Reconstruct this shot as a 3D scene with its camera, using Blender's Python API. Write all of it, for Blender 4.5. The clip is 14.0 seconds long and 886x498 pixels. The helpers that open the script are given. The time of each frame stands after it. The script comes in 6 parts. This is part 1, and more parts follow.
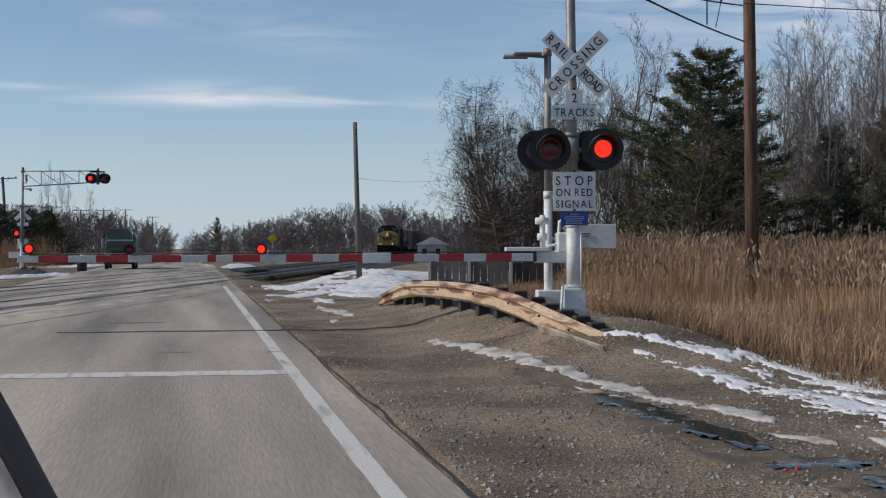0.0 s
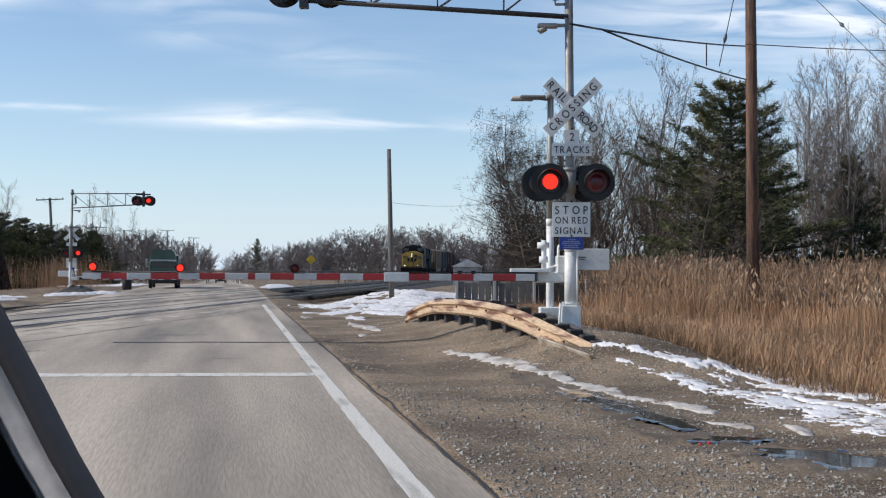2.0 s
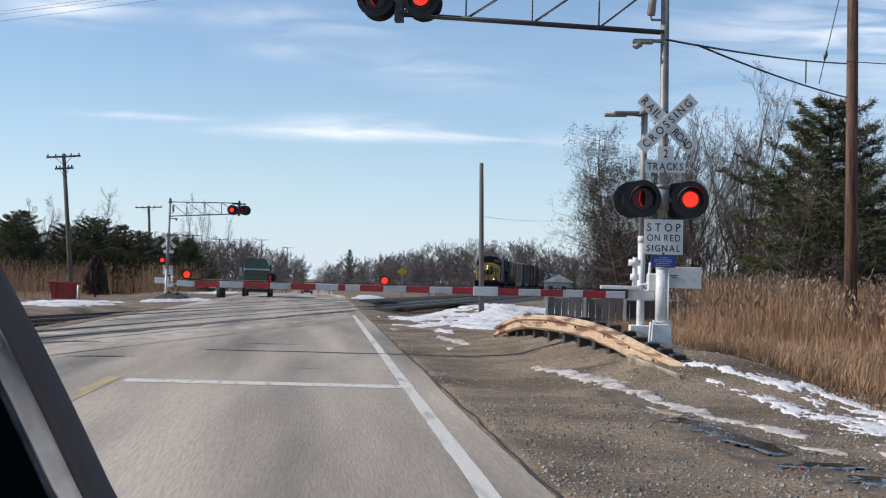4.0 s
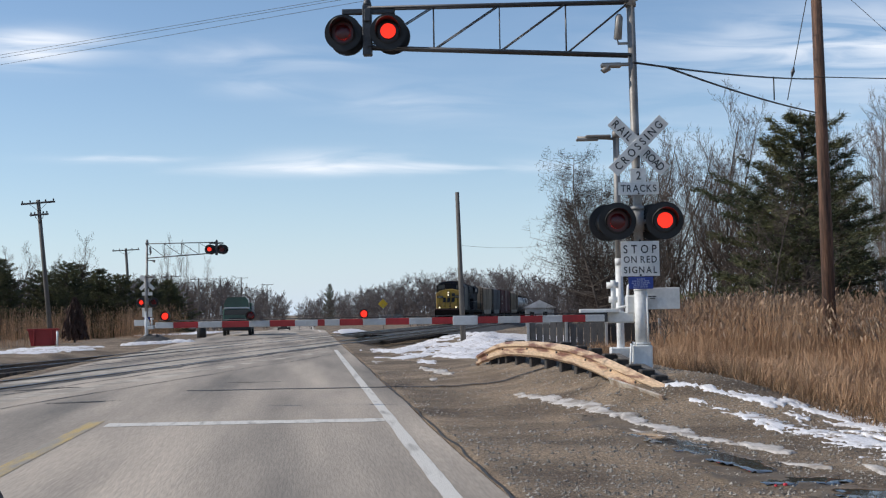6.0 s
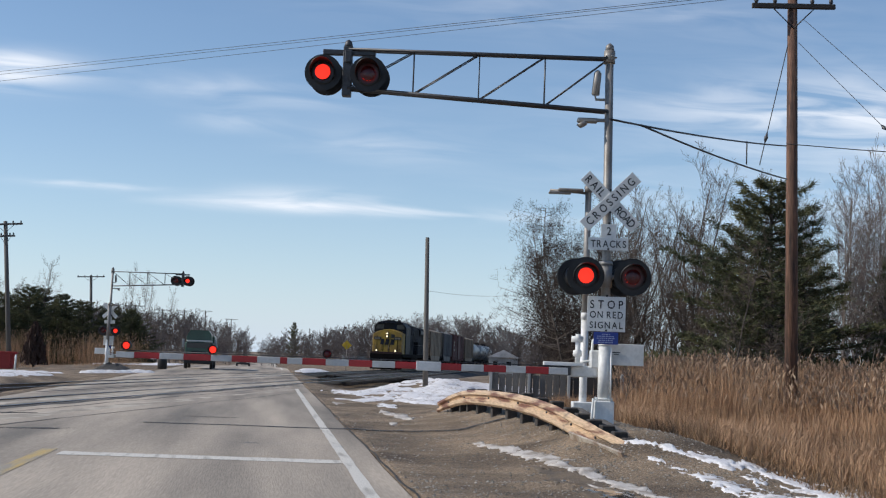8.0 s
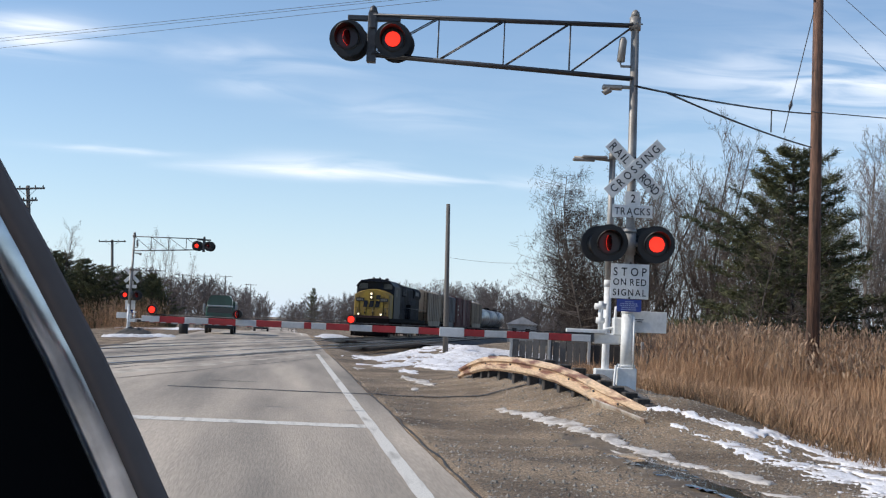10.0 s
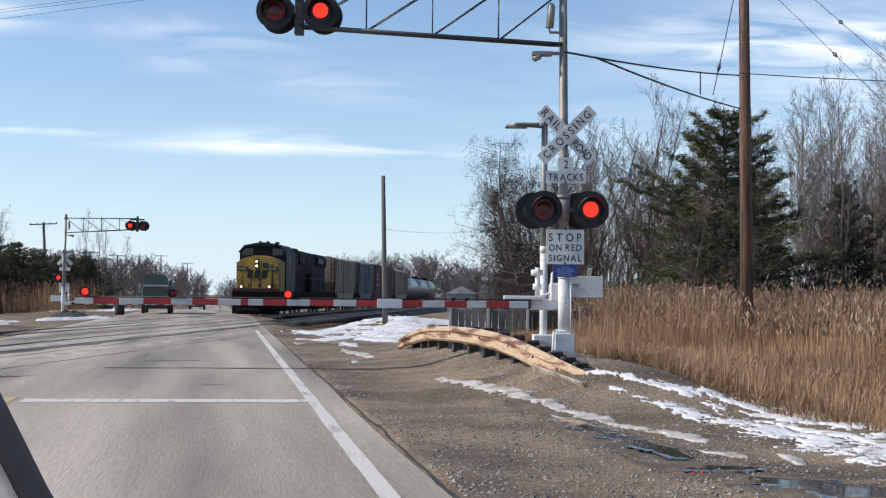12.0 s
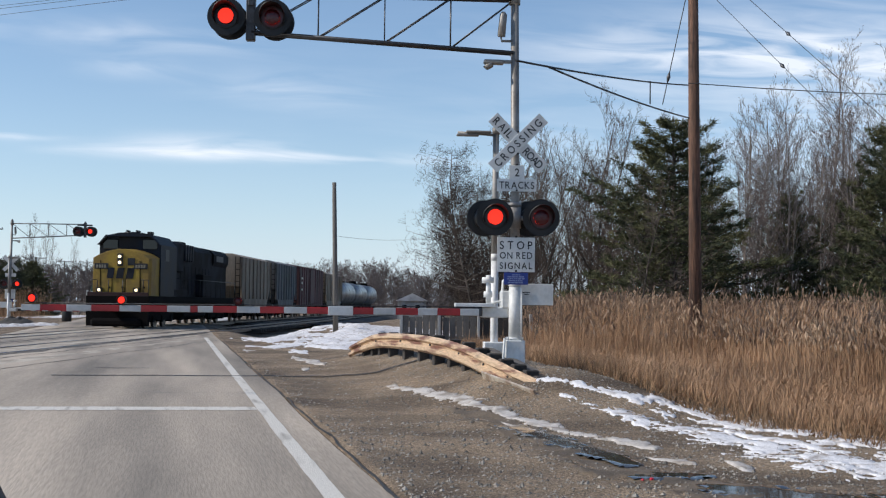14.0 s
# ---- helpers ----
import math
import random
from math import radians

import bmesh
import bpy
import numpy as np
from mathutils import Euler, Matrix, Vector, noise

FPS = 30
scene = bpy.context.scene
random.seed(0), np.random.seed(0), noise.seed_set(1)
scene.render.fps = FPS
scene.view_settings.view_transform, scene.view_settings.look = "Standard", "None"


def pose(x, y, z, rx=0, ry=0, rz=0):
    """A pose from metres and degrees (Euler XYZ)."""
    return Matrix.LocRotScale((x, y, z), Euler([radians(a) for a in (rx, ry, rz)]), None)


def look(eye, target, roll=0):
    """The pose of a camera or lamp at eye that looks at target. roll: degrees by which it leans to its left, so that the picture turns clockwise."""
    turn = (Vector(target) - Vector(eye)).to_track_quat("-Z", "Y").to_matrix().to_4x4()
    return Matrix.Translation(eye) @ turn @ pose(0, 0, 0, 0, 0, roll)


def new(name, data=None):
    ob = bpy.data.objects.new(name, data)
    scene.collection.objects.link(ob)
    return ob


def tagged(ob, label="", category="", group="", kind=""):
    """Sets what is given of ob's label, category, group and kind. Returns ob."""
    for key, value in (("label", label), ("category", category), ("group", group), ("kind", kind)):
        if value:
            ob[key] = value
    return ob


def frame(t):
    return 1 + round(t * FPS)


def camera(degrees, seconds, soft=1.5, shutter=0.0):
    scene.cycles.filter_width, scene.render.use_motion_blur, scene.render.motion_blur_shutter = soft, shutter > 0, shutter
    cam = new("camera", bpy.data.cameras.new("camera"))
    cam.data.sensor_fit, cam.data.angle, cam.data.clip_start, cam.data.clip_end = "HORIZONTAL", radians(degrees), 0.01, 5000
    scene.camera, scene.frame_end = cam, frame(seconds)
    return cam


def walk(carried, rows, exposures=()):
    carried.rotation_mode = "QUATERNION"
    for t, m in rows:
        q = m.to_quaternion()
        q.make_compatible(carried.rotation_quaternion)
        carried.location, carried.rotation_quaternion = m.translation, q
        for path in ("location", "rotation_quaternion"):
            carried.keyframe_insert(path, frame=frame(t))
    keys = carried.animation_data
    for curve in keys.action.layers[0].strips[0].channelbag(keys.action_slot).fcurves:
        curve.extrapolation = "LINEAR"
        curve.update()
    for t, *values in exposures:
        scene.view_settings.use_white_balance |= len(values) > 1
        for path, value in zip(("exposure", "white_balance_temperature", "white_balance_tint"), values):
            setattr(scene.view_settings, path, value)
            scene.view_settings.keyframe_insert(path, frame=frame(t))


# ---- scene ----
PATH = [
    (0, 0.030, 2.272, 1.417, 11.20, -0.10, -0.19), (0.3, 0.0, 1.9, 1.40, 10.9, 0.1, -0.1),
    (0.5, -0.010, -0.016, 1.393, 9.48, 0.50, -0.20), (1, -0.010, -0.015, 1.396, 9.63, 0.46, 0.33),
    (1.5, -0.014, -0.011, 1.396, 9.78, 0.49, 0.23), (2, -0.003, -0.016, 1.392, 9.43, 0.92, 0.24),
    (2.5, 0.022, -0.013, 1.396, 8.06, 1.34, 1.42), (3, 0.009, 0.006, 1.405, 5.96, 1.35, 2.10),
    (3.2, 0.000, 0.010, 1.401, 5.66, 1.17, 2.04), (5.3, 0.068, 0.003, 1.402, 6.09, 2.32, -0.46),
    (5.5, 0.064, 0.019, 1.407, 6.37, 2.36, -0.92), (6, 0.055, 0.001, 1.407, 6.20, 2.85, -0.97),
    (6.5, 0.051, 0.007, 1.408, 7.10, 4.19, 0.57), (7, 0.047, 0.014, 1.405, 8.53, 4.98, 1.23),
    (7.5, 0.046, 0.001, 1.409, 8.57, 4.87, 1.50), (8, 0.053, 0.017, 1.406, 7.62, 4.93, 2.18),
    (8.5, 0.020, 0.006, 1.407, 7.29, 4.88, 2.72), (9, 0.003, 0.003, 1.404, 7.085, 4.38, 2.67),
    (9.2, -0.001, -0.005, 1.402, 6.875, 4.12, 2.63), (11.3, -0.053, -0.015, 1.394, 7.13, 2.98, 2.09),
    (11.5, -0.028, -0.004, 1.395, 7.73, 3.05, 0.97), (12, 0.005, 0.003, 1.392, 9.70, 2.14, 0.55),
    (12.5, -0.005, 0.000, 1.395, 11.04, 2.22, 0.00), (13, -0.002, 0.007, 1.395, 11.82, 2.30, 0.49),
    (13.5, 0.002, 0.000, 1.398, 11.99, 2.47, 0.75), (14, -0.001, -0.004, 1.395, 11.93, 2.49, 0.68),
]


def aim(x, y, z, yaw, pitch, roll):
    a, b = radians(yaw), radians(pitch)
    way = Vector((math.cos(b) * math.sin(a), math.cos(b) * math.cos(a), math.sin(b)))
    return look(Vector((x, y, z)), Vector((x, y, z)) + way, roll)


cam = camera(38.76, 14.0, soft=1.2)
walk(cam, [(r[0], aim(*r[1:])) for r in PATH], [(0, -0.45, 6350, 10), (0.4, -0.1, 6350, 10), (3, 0.05, 6350, 10), (6, -0.05, 6350, 10), (7.5, -0.1, 6350, 10), (11.5, 0.25, 6350, 10), (12.5, 0.05, 6350, 10), (14, 0.0, 6350, 10)])

# ---- sky and sun ----
SUN_AZ, SUN_EL = -86.0, 36.0     # degrees, clockwise from +Y
world = bpy.data.worlds.new("sky")
scene.world = world
world.use_nodes = True


def sky():
    nt = world.node_tree
    nd = nt.nodes
    bg = nd["Background"]
    st = nd.new("ShaderNodeTexSky")
    st.sky_type, st.sun_disc = "NISHITA", False
    st.sun_elevation, st.sun_rotation = radians(SUN_EL), radians(SUN_AZ)
    st.air_density, st.dust_density, st.ozone_density = 1.0, 0.2, 3.2
    # thin high cloud: soft streaks torn by noise, in the plane (x / y, z / y) of the way one looks
    tc, sp = nd.new("ShaderNodeTexCoord"), nd.new("ShaderNodeSeparateXYZ")
    nt.links.new(tc.outputs["Generated"], sp.inputs[0])

    def op(kind, a, b=None):
        n = nd.new("ShaderNodeMath")
        n.operation = kind
        for i, v in enumerate((a, b)):
            if v is None:
                continue
            if isinstance(v, (int, float)):
                n.inputs[i].default_value = v
            else:
                nt.links.new(v, n.inputs[i])
        return n.outputs[0]

    ahead = op("MAXIMUM", sp.outputs[1], 0.02)
    u, v = op("DIVIDE", sp.outputs[0], ahead), op("DIVIDE", sp.outputs[2], ahead)
    uv = nd.new("ShaderNodeCombineXYZ")
    nt.links.new(u, uv.inputs[0]), nt.links.new(v, uv.inputs[1])
    mp = nd.new("ShaderNodeMapping")
    mp.inputs["Scale"].default_value = (9, 60, 1)
    mp.inputs["Rotation"].default_value = (0, 0, radians(-3))
    nt.links.new(uv.outputs[0], mp.inputs[0])
    nz = nd.new("ShaderNodeTexNoise")
    nz.inputs["Scale"].default_value, nz.inputs["Detail"].default_value, nz.inputs["Distortion"].default_value = 1.0, 7, 0.7
    nt.links.new(mp.outputs[0], nz.inputs[0])
    total = None
    for u0, v0, su, sv, k in ((0.085, 0.1155, 0.125, 0.0046, 0.75), (-0.01, 0.1145, 0.055, 0.0050, 0.7), (0.025, 0.1225, 0.060, 0.0070, 0.7), (-0.205, 0.210, 0.045, 0.013, 1.3), (-0.148, 0.1235, 0.045, 0.0035, 0.8),
                              (0.46, 0.214, 0.15, 0.024, 0.75), (0.62, 0.225, 0.16, 0.040, 0.6), (0.60, 0.15, 0.28, 0.06, 0.55), (0.23, 0.30, 0.2, 0.03, 0.25), (-0.034, 0.180, 0.035, 0.008, 0.4), (0.08, 0.168, 0.06, 0.014, 0.4), (-0.03, 0.205, 0.09, 0.012, 0.35)):
        d = op("ADD", op("POWER", op("ABSOLUTE", op("DIVIDE", op("SUBTRACT", u, u0), su)), 2.0), op("POWER", op("ABSOLUTE", op("DIVIDE", op("SUBTRACT", v, v0), sv)), 2.0))
        e = op("MULTIPLY", op("EXPONENT", op("MULTIPLY", d, -1.0)), k)
        total = e if total is None else op("ADD", total, e)
    nr = nd.new("ShaderNodeMapRange")
    nr.inputs[1].default_value, nr.inputs[2].default_value = 0.35, 0.68
    nt.links.new(nz.outputs[0], nr.inputs[0])
    fac = op("MINIMUM", op("MULTIPLY", total, nr.outputs[0]), 0.85)
    haze = op("MULTIPLY", op("EXPONENT", op("MULTIPLY", op("MAXIMUM", sp.outputs[2], 0.0), -12.0)), 0.72)
    hz = nd.new("ShaderNodeMix")
    hz.data_type = "RGBA"
    nt.links.new(haze, hz.inputs["Factor"])
    nt.links.new(st.outputs[0], hz.inputs[6])
    hz.inputs[7].default_value = (4.9, 6.1, 7.9, 1)
    mix = nd.new("ShaderNodeMix")
    mix.data_type = "RGBA"
    nt.links.new(fac, mix.inputs["Factor"])
    nt.links.new(hz.outputs[2], mix.inputs[6])
    mix.inputs[7].default_value = (7.6, 7.9, 8.4, 1)
    nt.links.new(mix.outputs[2], bg.inputs[0])
    bg.inputs[1].default_value = 0.13


sky()
sun = new("sun", bpy.data.lights.new("sun", "SUN"))
sun.data.energy, sun.data.angle, sun.data.color = 4.2, radians(0.53), (1.0, 0.93, 0.83)
sa, se = radians(SUN_AZ), radians(SUN_EL)
sun.matrix_world = look((0, 0, 30), (-math.sin(sa) * math.cos(se), -math.cos(sa) * math.cos(se), 30 - math.sin(se)))


# ---- mesh and material helpers ----
class Soup:
    """Gathers faces for one mesh."""

    def __init__(self):
        self.v, self.f, self.mi, self.sm = [], [], [], []

    def face(self, idx, mi=0, smooth=False):
        self.f.append(idx), self.mi.append(mi), self.sm.append(smooth)

    def add(self, pts):
        k = len(self.v)
        self.v.extend(tuple(p) for p in pts)
        return k

    def poly(self, pts, mi=0):
        k = self.add(pts)
        self.face(tuple(range(k, k + len(pts))), mi)

    def box(self, lo, hi, c=0.0, m=None, mi=0):
        lo, hi = Vector(lo), Vector(hi)
        c = min(c, *(0.45 * abs(hi[i] - lo[i]) for i in range(3)))
        at = {}
        for sx in (0, 1):
            for sy in (0, 1):
                for sz in (0, 1):
                    s = (sx, sy, sz)
                    for k in range(3):
                        p = Vector([(hi[i] - (c if i != k else 0)) if s[i] else (lo[i] + (c if i != k else 0)) for i in range(3)])
                        at[s, k] = self.add([m @ p if m else p])
                        if c <= 0:
                            at[s, 0] = at[s, 1] = at[s, 2] = at[s, k]
                            break
        for k in range(3):
            a, b = (k + 1) % 3, (k + 2) % 3
            for s in (0, 1):
                q = []
                for u, w in ((0, 0), (1, 0), (1, 1), (0, 1)):
                    t = [0, 0, 0]
                    t[k], t[a], t[b] = s, u, w
                    q.append(at[tuple(t), k])
                self.face(tuple(q if s else q[::-1]), mi)
        if c > 0:
            for k in range(3):
                a, b = (k + 1) % 3, (k + 2) % 3
                for u in (0, 1):
                    for w in (0, 1):
                        t0, t1 = [0, 0, 0], [0, 0, 0]
                        t0[a] = t1[a] = u
                        t0[b] = t1[b] = w
                        t1[k] = 1
                        self.face((at[tuple(t0), a], at[tuple(t1), a], at[tuple(t1), b], at[tuple(t0), b]), mi)
            for sx in (0, 1):
                for sy in (0, 1):
                    for sz in (0, 1):
                        self.face(tuple(at[(sx, sy, sz), k] for k in range(3)), mi)
        return self

    def tube(self, pts, rads, n=8, cap=True, mi=0, smooth=True):
        pts = [Vector(p) for p in pts]
        if not hasattr(rads, "__len__"):
            rads = [rads] * len(pts)
        d = (pts[-1] - pts[0]).normalized()
        side = d.cross(Vector((0, 0, 1)) if abs(d.z) < 0.9 else Vector((1, 0, 0))).normalized()
        up = side.cross(d)
        k = len(self.v)
        for p, r in zip(pts, rads):
            for j in range(n):
                a = 2 * math.pi * j / n
                self.v.append(tuple(p + side * (math.cos(a) * r) + up * (math.sin(a) * r)))
        for i in range(len(pts) - 1):
            for j in range(n):
                q = (j + 1) % n
                self.face((k + i * n + j, k + i * n + q, k + (i + 1) * n + q, k + (i + 1) * n + j), mi, smooth)
        if cap:
            self.face(tuple(range(k + n - 1, k - 1, -1)), mi)
            e = k + (len(pts) - 1) * n
            self.face(tuple(range(e, e + n)), mi)
        return self

    def prism(self, prof, y0, y1, mi=0):
        """A profile of (x, z) swept along y."""
        n = len(prof)
        k = self.add([(x, y0, z) for x, z in prof] + [(x, y1, z) for x, z in prof])
        for j in range(n):
            q = (j + 1) % n
            self.face((k + j, k + q, k + n + q, k + n + j), mi)
        self.face(tuple(range(k + n - 1, k - 1, -1)), mi)
        self.face(tuple(range(k + n, k + 2 * n)), mi)
        return self

    def mesh(self, name, *mats):
        me = bpy.data.meshes.new(name)
        me.from_pydata(self.v, [], self.f)
        for m in mats:
            me.materials.append(m)
        me.polygons.foreach_set("material_index", self.mi)
        me.polygons.foreach_set("use_smooth", self.sm)
        me.update()
        return me


def part(name, soup, mats, parent=None, label=""):
    mats = mats if isinstance(mats, (list, tuple)) else [mats]
    ob = new(name, soup.mesh(name, *mats))
    ob.parent = parent
    return tagged(ob, label)


def thing(name, m, label, category, group="", kind=""):
    ob = new(name)
    ob.empty_display_size = 0.2
    ob.matrix_basis = m
    return tagged(ob, label, category, group, kind)


def letters(text, cap, width, parent, m, material):
    """A word of given cap height and width, centred, a mesh for each letter."""
    glyphs = []
    for ch in text.replace(" ", ""):
        cu = bpy.data.curves.new("letter", "FONT")
        cu.body, cu.size, cu.extrude, cu.offset = ch, 1.0, 0.0, 0.012
        tmp = new("tmp", cu)
        me = bpy.data.meshes.new_from_object(tmp.evaluated_get(bpy.context.evaluated_depsgraph_get()))
        bpy.data.objects.remove(tmp)
        lo = Vector([min(v.co[k] for v in me.vertices) for k in range(3)])
        hi = Vector([max(v.co[k] for v in me.vertices) for k in range(3)])
        glyphs.append((me, lo, hi))
    squeeze = 0.86
    wide = [max(0.16, (hi.x - lo.x)) * cap / 0.72 * squeeze for me, lo, hi in glyphs]
    breaks = text.count(" ")
    gap = (width - sum(wide)) / (len(glyphs) - 1 + 1.6 * breaks) if len(glyphs) > 1 else 0.0
    x, k = -width / 2 if len(glyphs) > 1 else -wide[0] / 2, 0
    for ch in text:
        if ch == " ":
            x += 1.6 * gap
            continue
        me, lo, hi = glyphs[k]
        me.transform(m @ Matrix.Translation((x, -cap / 2, 0)) @ Matrix.Diagonal((wide[k] / (hi.x - lo.x), cap / (hi.y - lo.y), 1, 1)) @ Matrix.Translation((-lo.x, -lo.y, 0)))
        me.materials.clear()
        me.materials.append(material)
        ob = new("letter", me)
        ob.parent = parent
        x += wide[k] + gap
        k += 1


def mat(name, base, rough=0.7, metal=0.0, base2=None, big=0.6, fine=30.0, vary=0.18, bump=0.15, emit=0.0, island=0.0, edge=(0.42, 0.62), detail=6.0, stretch=(1, 1, 1), coat=0.0, gloss=0.5):
    """A surface with stains (big), grain (fine) and fine relief, in metres of the object's own space."""
    m = bpy.data.materials.new(name)
    m.use_nodes = True
    nt = m.node_tree
    nd, ln = nt.nodes, nt.links
    b = nd["Principled BSDF"]
    tc = nd.new("ShaderNodeTexCoord")
    mp = nd.new("ShaderNodeMapping")
    mp.inputs["Scale"].default_value = stretch
    ln.new(tc.outputs["Object"], mp.inputs[0])
    n1, n2 = nd.new("ShaderNodeTexNoise"), nd.new("ShaderNodeTexNoise")
    n1.inputs["Scale"].default_value, n1.inputs["Detail"].default_value = big, detail
    n2.inputs["Scale"].default_value, n2.inputs["Detail"].default_value = fine, 4
    ln.new(mp.outputs[0], n1.inputs[0])
    ln.new(mp.outputs[0], n2.inputs[0])
    r1 = nd.new("ShaderNodeValToRGB")
    r1.color_ramp.elements[0].position, r1.color_ramp.elements[1].position = edge
    b2 = base2 or tuple(c * 0.72 for c in base)
    r1.color_ramp.elements[0].color, r1.color_ramp.elements[1].color = (*b2, 1), (*base, 1)
    ln.new(n1.outputs[0], r1.inputs[0])
    mr = nd.new("ShaderNodeMapRange")
    mr.inputs[1].default_value, mr.inputs[2].default_value = 0.3, 0.7
    mr.inputs[3].default_value, mr.inputs[4].default_value = 1 - vary, 1 + vary
    ln.new(n2.outputs[0], mr.inputs[0])
    vm = nd.new("ShaderNodeVectorMath")
    vm.operation = "SCALE"
    ln.new(r1.outputs[0], vm.inputs[0])
    ln.new(mr.outputs[0], vm.inputs["Scale"])
    col = vm.outputs[0]
    if island:
        g = nd.new("ShaderNodeNewGeometry")
        mi = nd.new("ShaderNodeMapRange")
        mi.inputs[3].default_value, mi.inputs[4].default_value = 1 - island, 1 + island
        ln.new(g.outputs["Random Per Island"], mi.inputs[0])
        v2 = nd.new("ShaderNodeVectorMath")
        v2.operation = "SCALE"
        ln.new(col, v2.inputs[0])
        ln.new(mi.outputs[0], v2.inputs["Scale"])
        col = v2.outputs[0]
    ln.new(col, b.inputs["Base Color"])
    b.inputs["Roughness"].default_value, b.inputs["Metallic"].default_value = rough, metal
    b.inputs["Coat Weight"].default_value = coat
    b.inputs["Specular IOR Level"].default_value = gloss
    if bump:
        bu = nd.new("ShaderNodeBump")
        bu.inputs["Strength"].default_value, bu.inputs["Distance"].default_value = bump, 0.02
        ln.new(n2.outputs[0], bu.inputs["Height"])
        ln.new(bu.outputs[0], b.inputs["Normal"])
    if emit:
        b.inputs["Emission Color"].default_value, b.inputs["Emission Strength"].default_value = (*base, 1), emit
    return m


# ---- materials ----
M_SIGNWHITE = mat("sign_white", (0.72, 0.72, 0.70), 0.45, vary=0.06, big=3, bump=0.03, base2=(0.6, 0.6, 0.58))
M_LETTER = mat("letter_black", (0.02, 0.02, 0.022), 0.5, vary=0.05, bump=0)
M_SIGNBLUE = mat("sign_blue", (0.02, 0.05, 0.30), 0.4, vary=0.06, bump=0.02)
M_PALEBLUE = mat("pale_blue_ink", (0.35, 0.42, 0.65), 0.5, bump=0)
M_GALV = mat("weathered_silver_paint", (0.30, 0.285, 0.265), 0.5, 0.2, base2=(0.19, 0.17, 0.15), big=1.6, fine=25, vary=0.12, bump=0.08)
M_WHITEPAINT = mat("white_paint", (0.74, 0.74, 0.73), 0.45, base2=(0.6, 0.6, 0.58), big=1.5, fine=20, vary=0.08, bump=0.06)
M_STEEL = mat("dark_steel", (0.09, 0.09, 0.095), 0.5, 0.5, vary=0.15, bump=0.05)
M_BLACK = mat("matt_black", (0.012, 0.012, 0.013), 0.55, vary=0.12, bump=0.04)
M_LENSDARK = mat("unlit_red_lens", (0.10, 0.010, 0.012), 0.12, vary=0.25, fine=60, bump=0.2)
M_REFLECT = mat("dark_red_reflector", (0.035, 0.006, 0.007), 0.3, vary=0.1, bump=0)
M_LENSLIT = mat("lit_red_lens", (1.0, 0.036, 0.020), 0.5, gloss=0.1, emit=1.3, vary=0.02, bump=0)
M_ARMRED = mat("arm_red", (0.36, 0.018, 0.022), 0.4, vary=0.08, big=2, bump=0.03)
M_ARMWHITE = mat("arm_white", (0.55, 0.56, 0.57), 0.4, vary=0.06, big=2, bump=0.03)
M_RUSTRAIL = mat("rusty_tan_guardrail", (0.52, 0.37, 0.235), 0.6, 0.1, base2=(0.17, 0.075, 0.045), big=2.4, fine=14, vary=0.25, bump=0.12, edge=(0.40, 0.52), stretch=(2.5, .35, 3.5))
M_POST = mat("tarred_post", (0.05, 0.042, 0.036), 0.85, vary=0.3, bump=0.3)
M_POLEWOOD = mat("creosoted_pole", (0.15, 0.076, 0.046), 0.85, base2=(0.04, 0.025, 0.02), big=3.2, fine=22, vary=0.5, bump=0.5, stretch=(3, 3, 0.18), edge=(0.35, 0.6))
M_GREYWOOD = mat("weathered_grey_wood", (0.16, 0.145, 0.13), 0.9, vary=0.3, bump=0.4, stretch=(3, 3, 0.2))
M_CABLE = mat("cable", (0.025, 0.025, 0.027), 0.6, bump=0, vary=0.05)
M_ROAD = mat("worn_asphalt", (0.465, 0.388, 0.306), 0.85, base2=(0.165, 0.142, 0.115), big=0.6, fine=40, vary=0.14, bump=0.25, stretch=(1.1, 0.09, 1), edge=(0.34, 0.64), detail=12)
M_LINE = mat("worn_white_line", (0.60, 0.565, 0.505), 0.75, base2=(0.33, 0.30, 0.26), big=3.0, fine=60, vary=0.18, bump=0.15, edge=(0.30, 0.48), detail=14, stretch=(2.2, .22, 1))
M_YLINE = mat("worn_yellow_line", (0.47, 0.335, 0.13), 0.7, base2=(0.30, 0.26, 0.205), big=3, fine=60, vary=0.15, bump=0.2, edge=(0.40, 0.60), stretch=(2.2, .25, 1))
M_CRACK = mat("tar_seam", (0.03, 0.028, 0.026), 0.7, bump=0.2)
M_SNOW = mat("old_snow", (0.70, 0.685, 0.69), 0.75, base2=(0.34, 0.29, 0.25), big=4.5, fine=26, vary=0.14, bump=0.7, edge=(0.30, 0.47), detail=12)
M_DIRTSNOW = mat("grey_crusted_snow", (0.52, 0.48, 0.44), 0.75, base2=(0.27, 0.23, 0.19), big=4, fine=26, vary=0.16, bump=0.5, edge=(0.34, 0.56))
M_RAIL = mat("rail_steel", (0.16, 0.12, 0.10), 0.45, 0.6, vary=0.2, bump=0.1)
M_RAILTOP = mat("polished_railhead", (0.42, 0.42, 0.43), 0.25, 0.9, vary=0.1, bump=0.02)
M_TIE = mat("sleeper_wood", (0.045, 0.036, 0.03), 0.9, vary=0.35, bump=0.4)
M_BALLAST = mat("ballast_stone", (0.060, 0.054, 0.050), 0.95, base2=(0.03, 0.027, 0.025), big=1.5, fine=16, vary=0.5, bump=0.9)
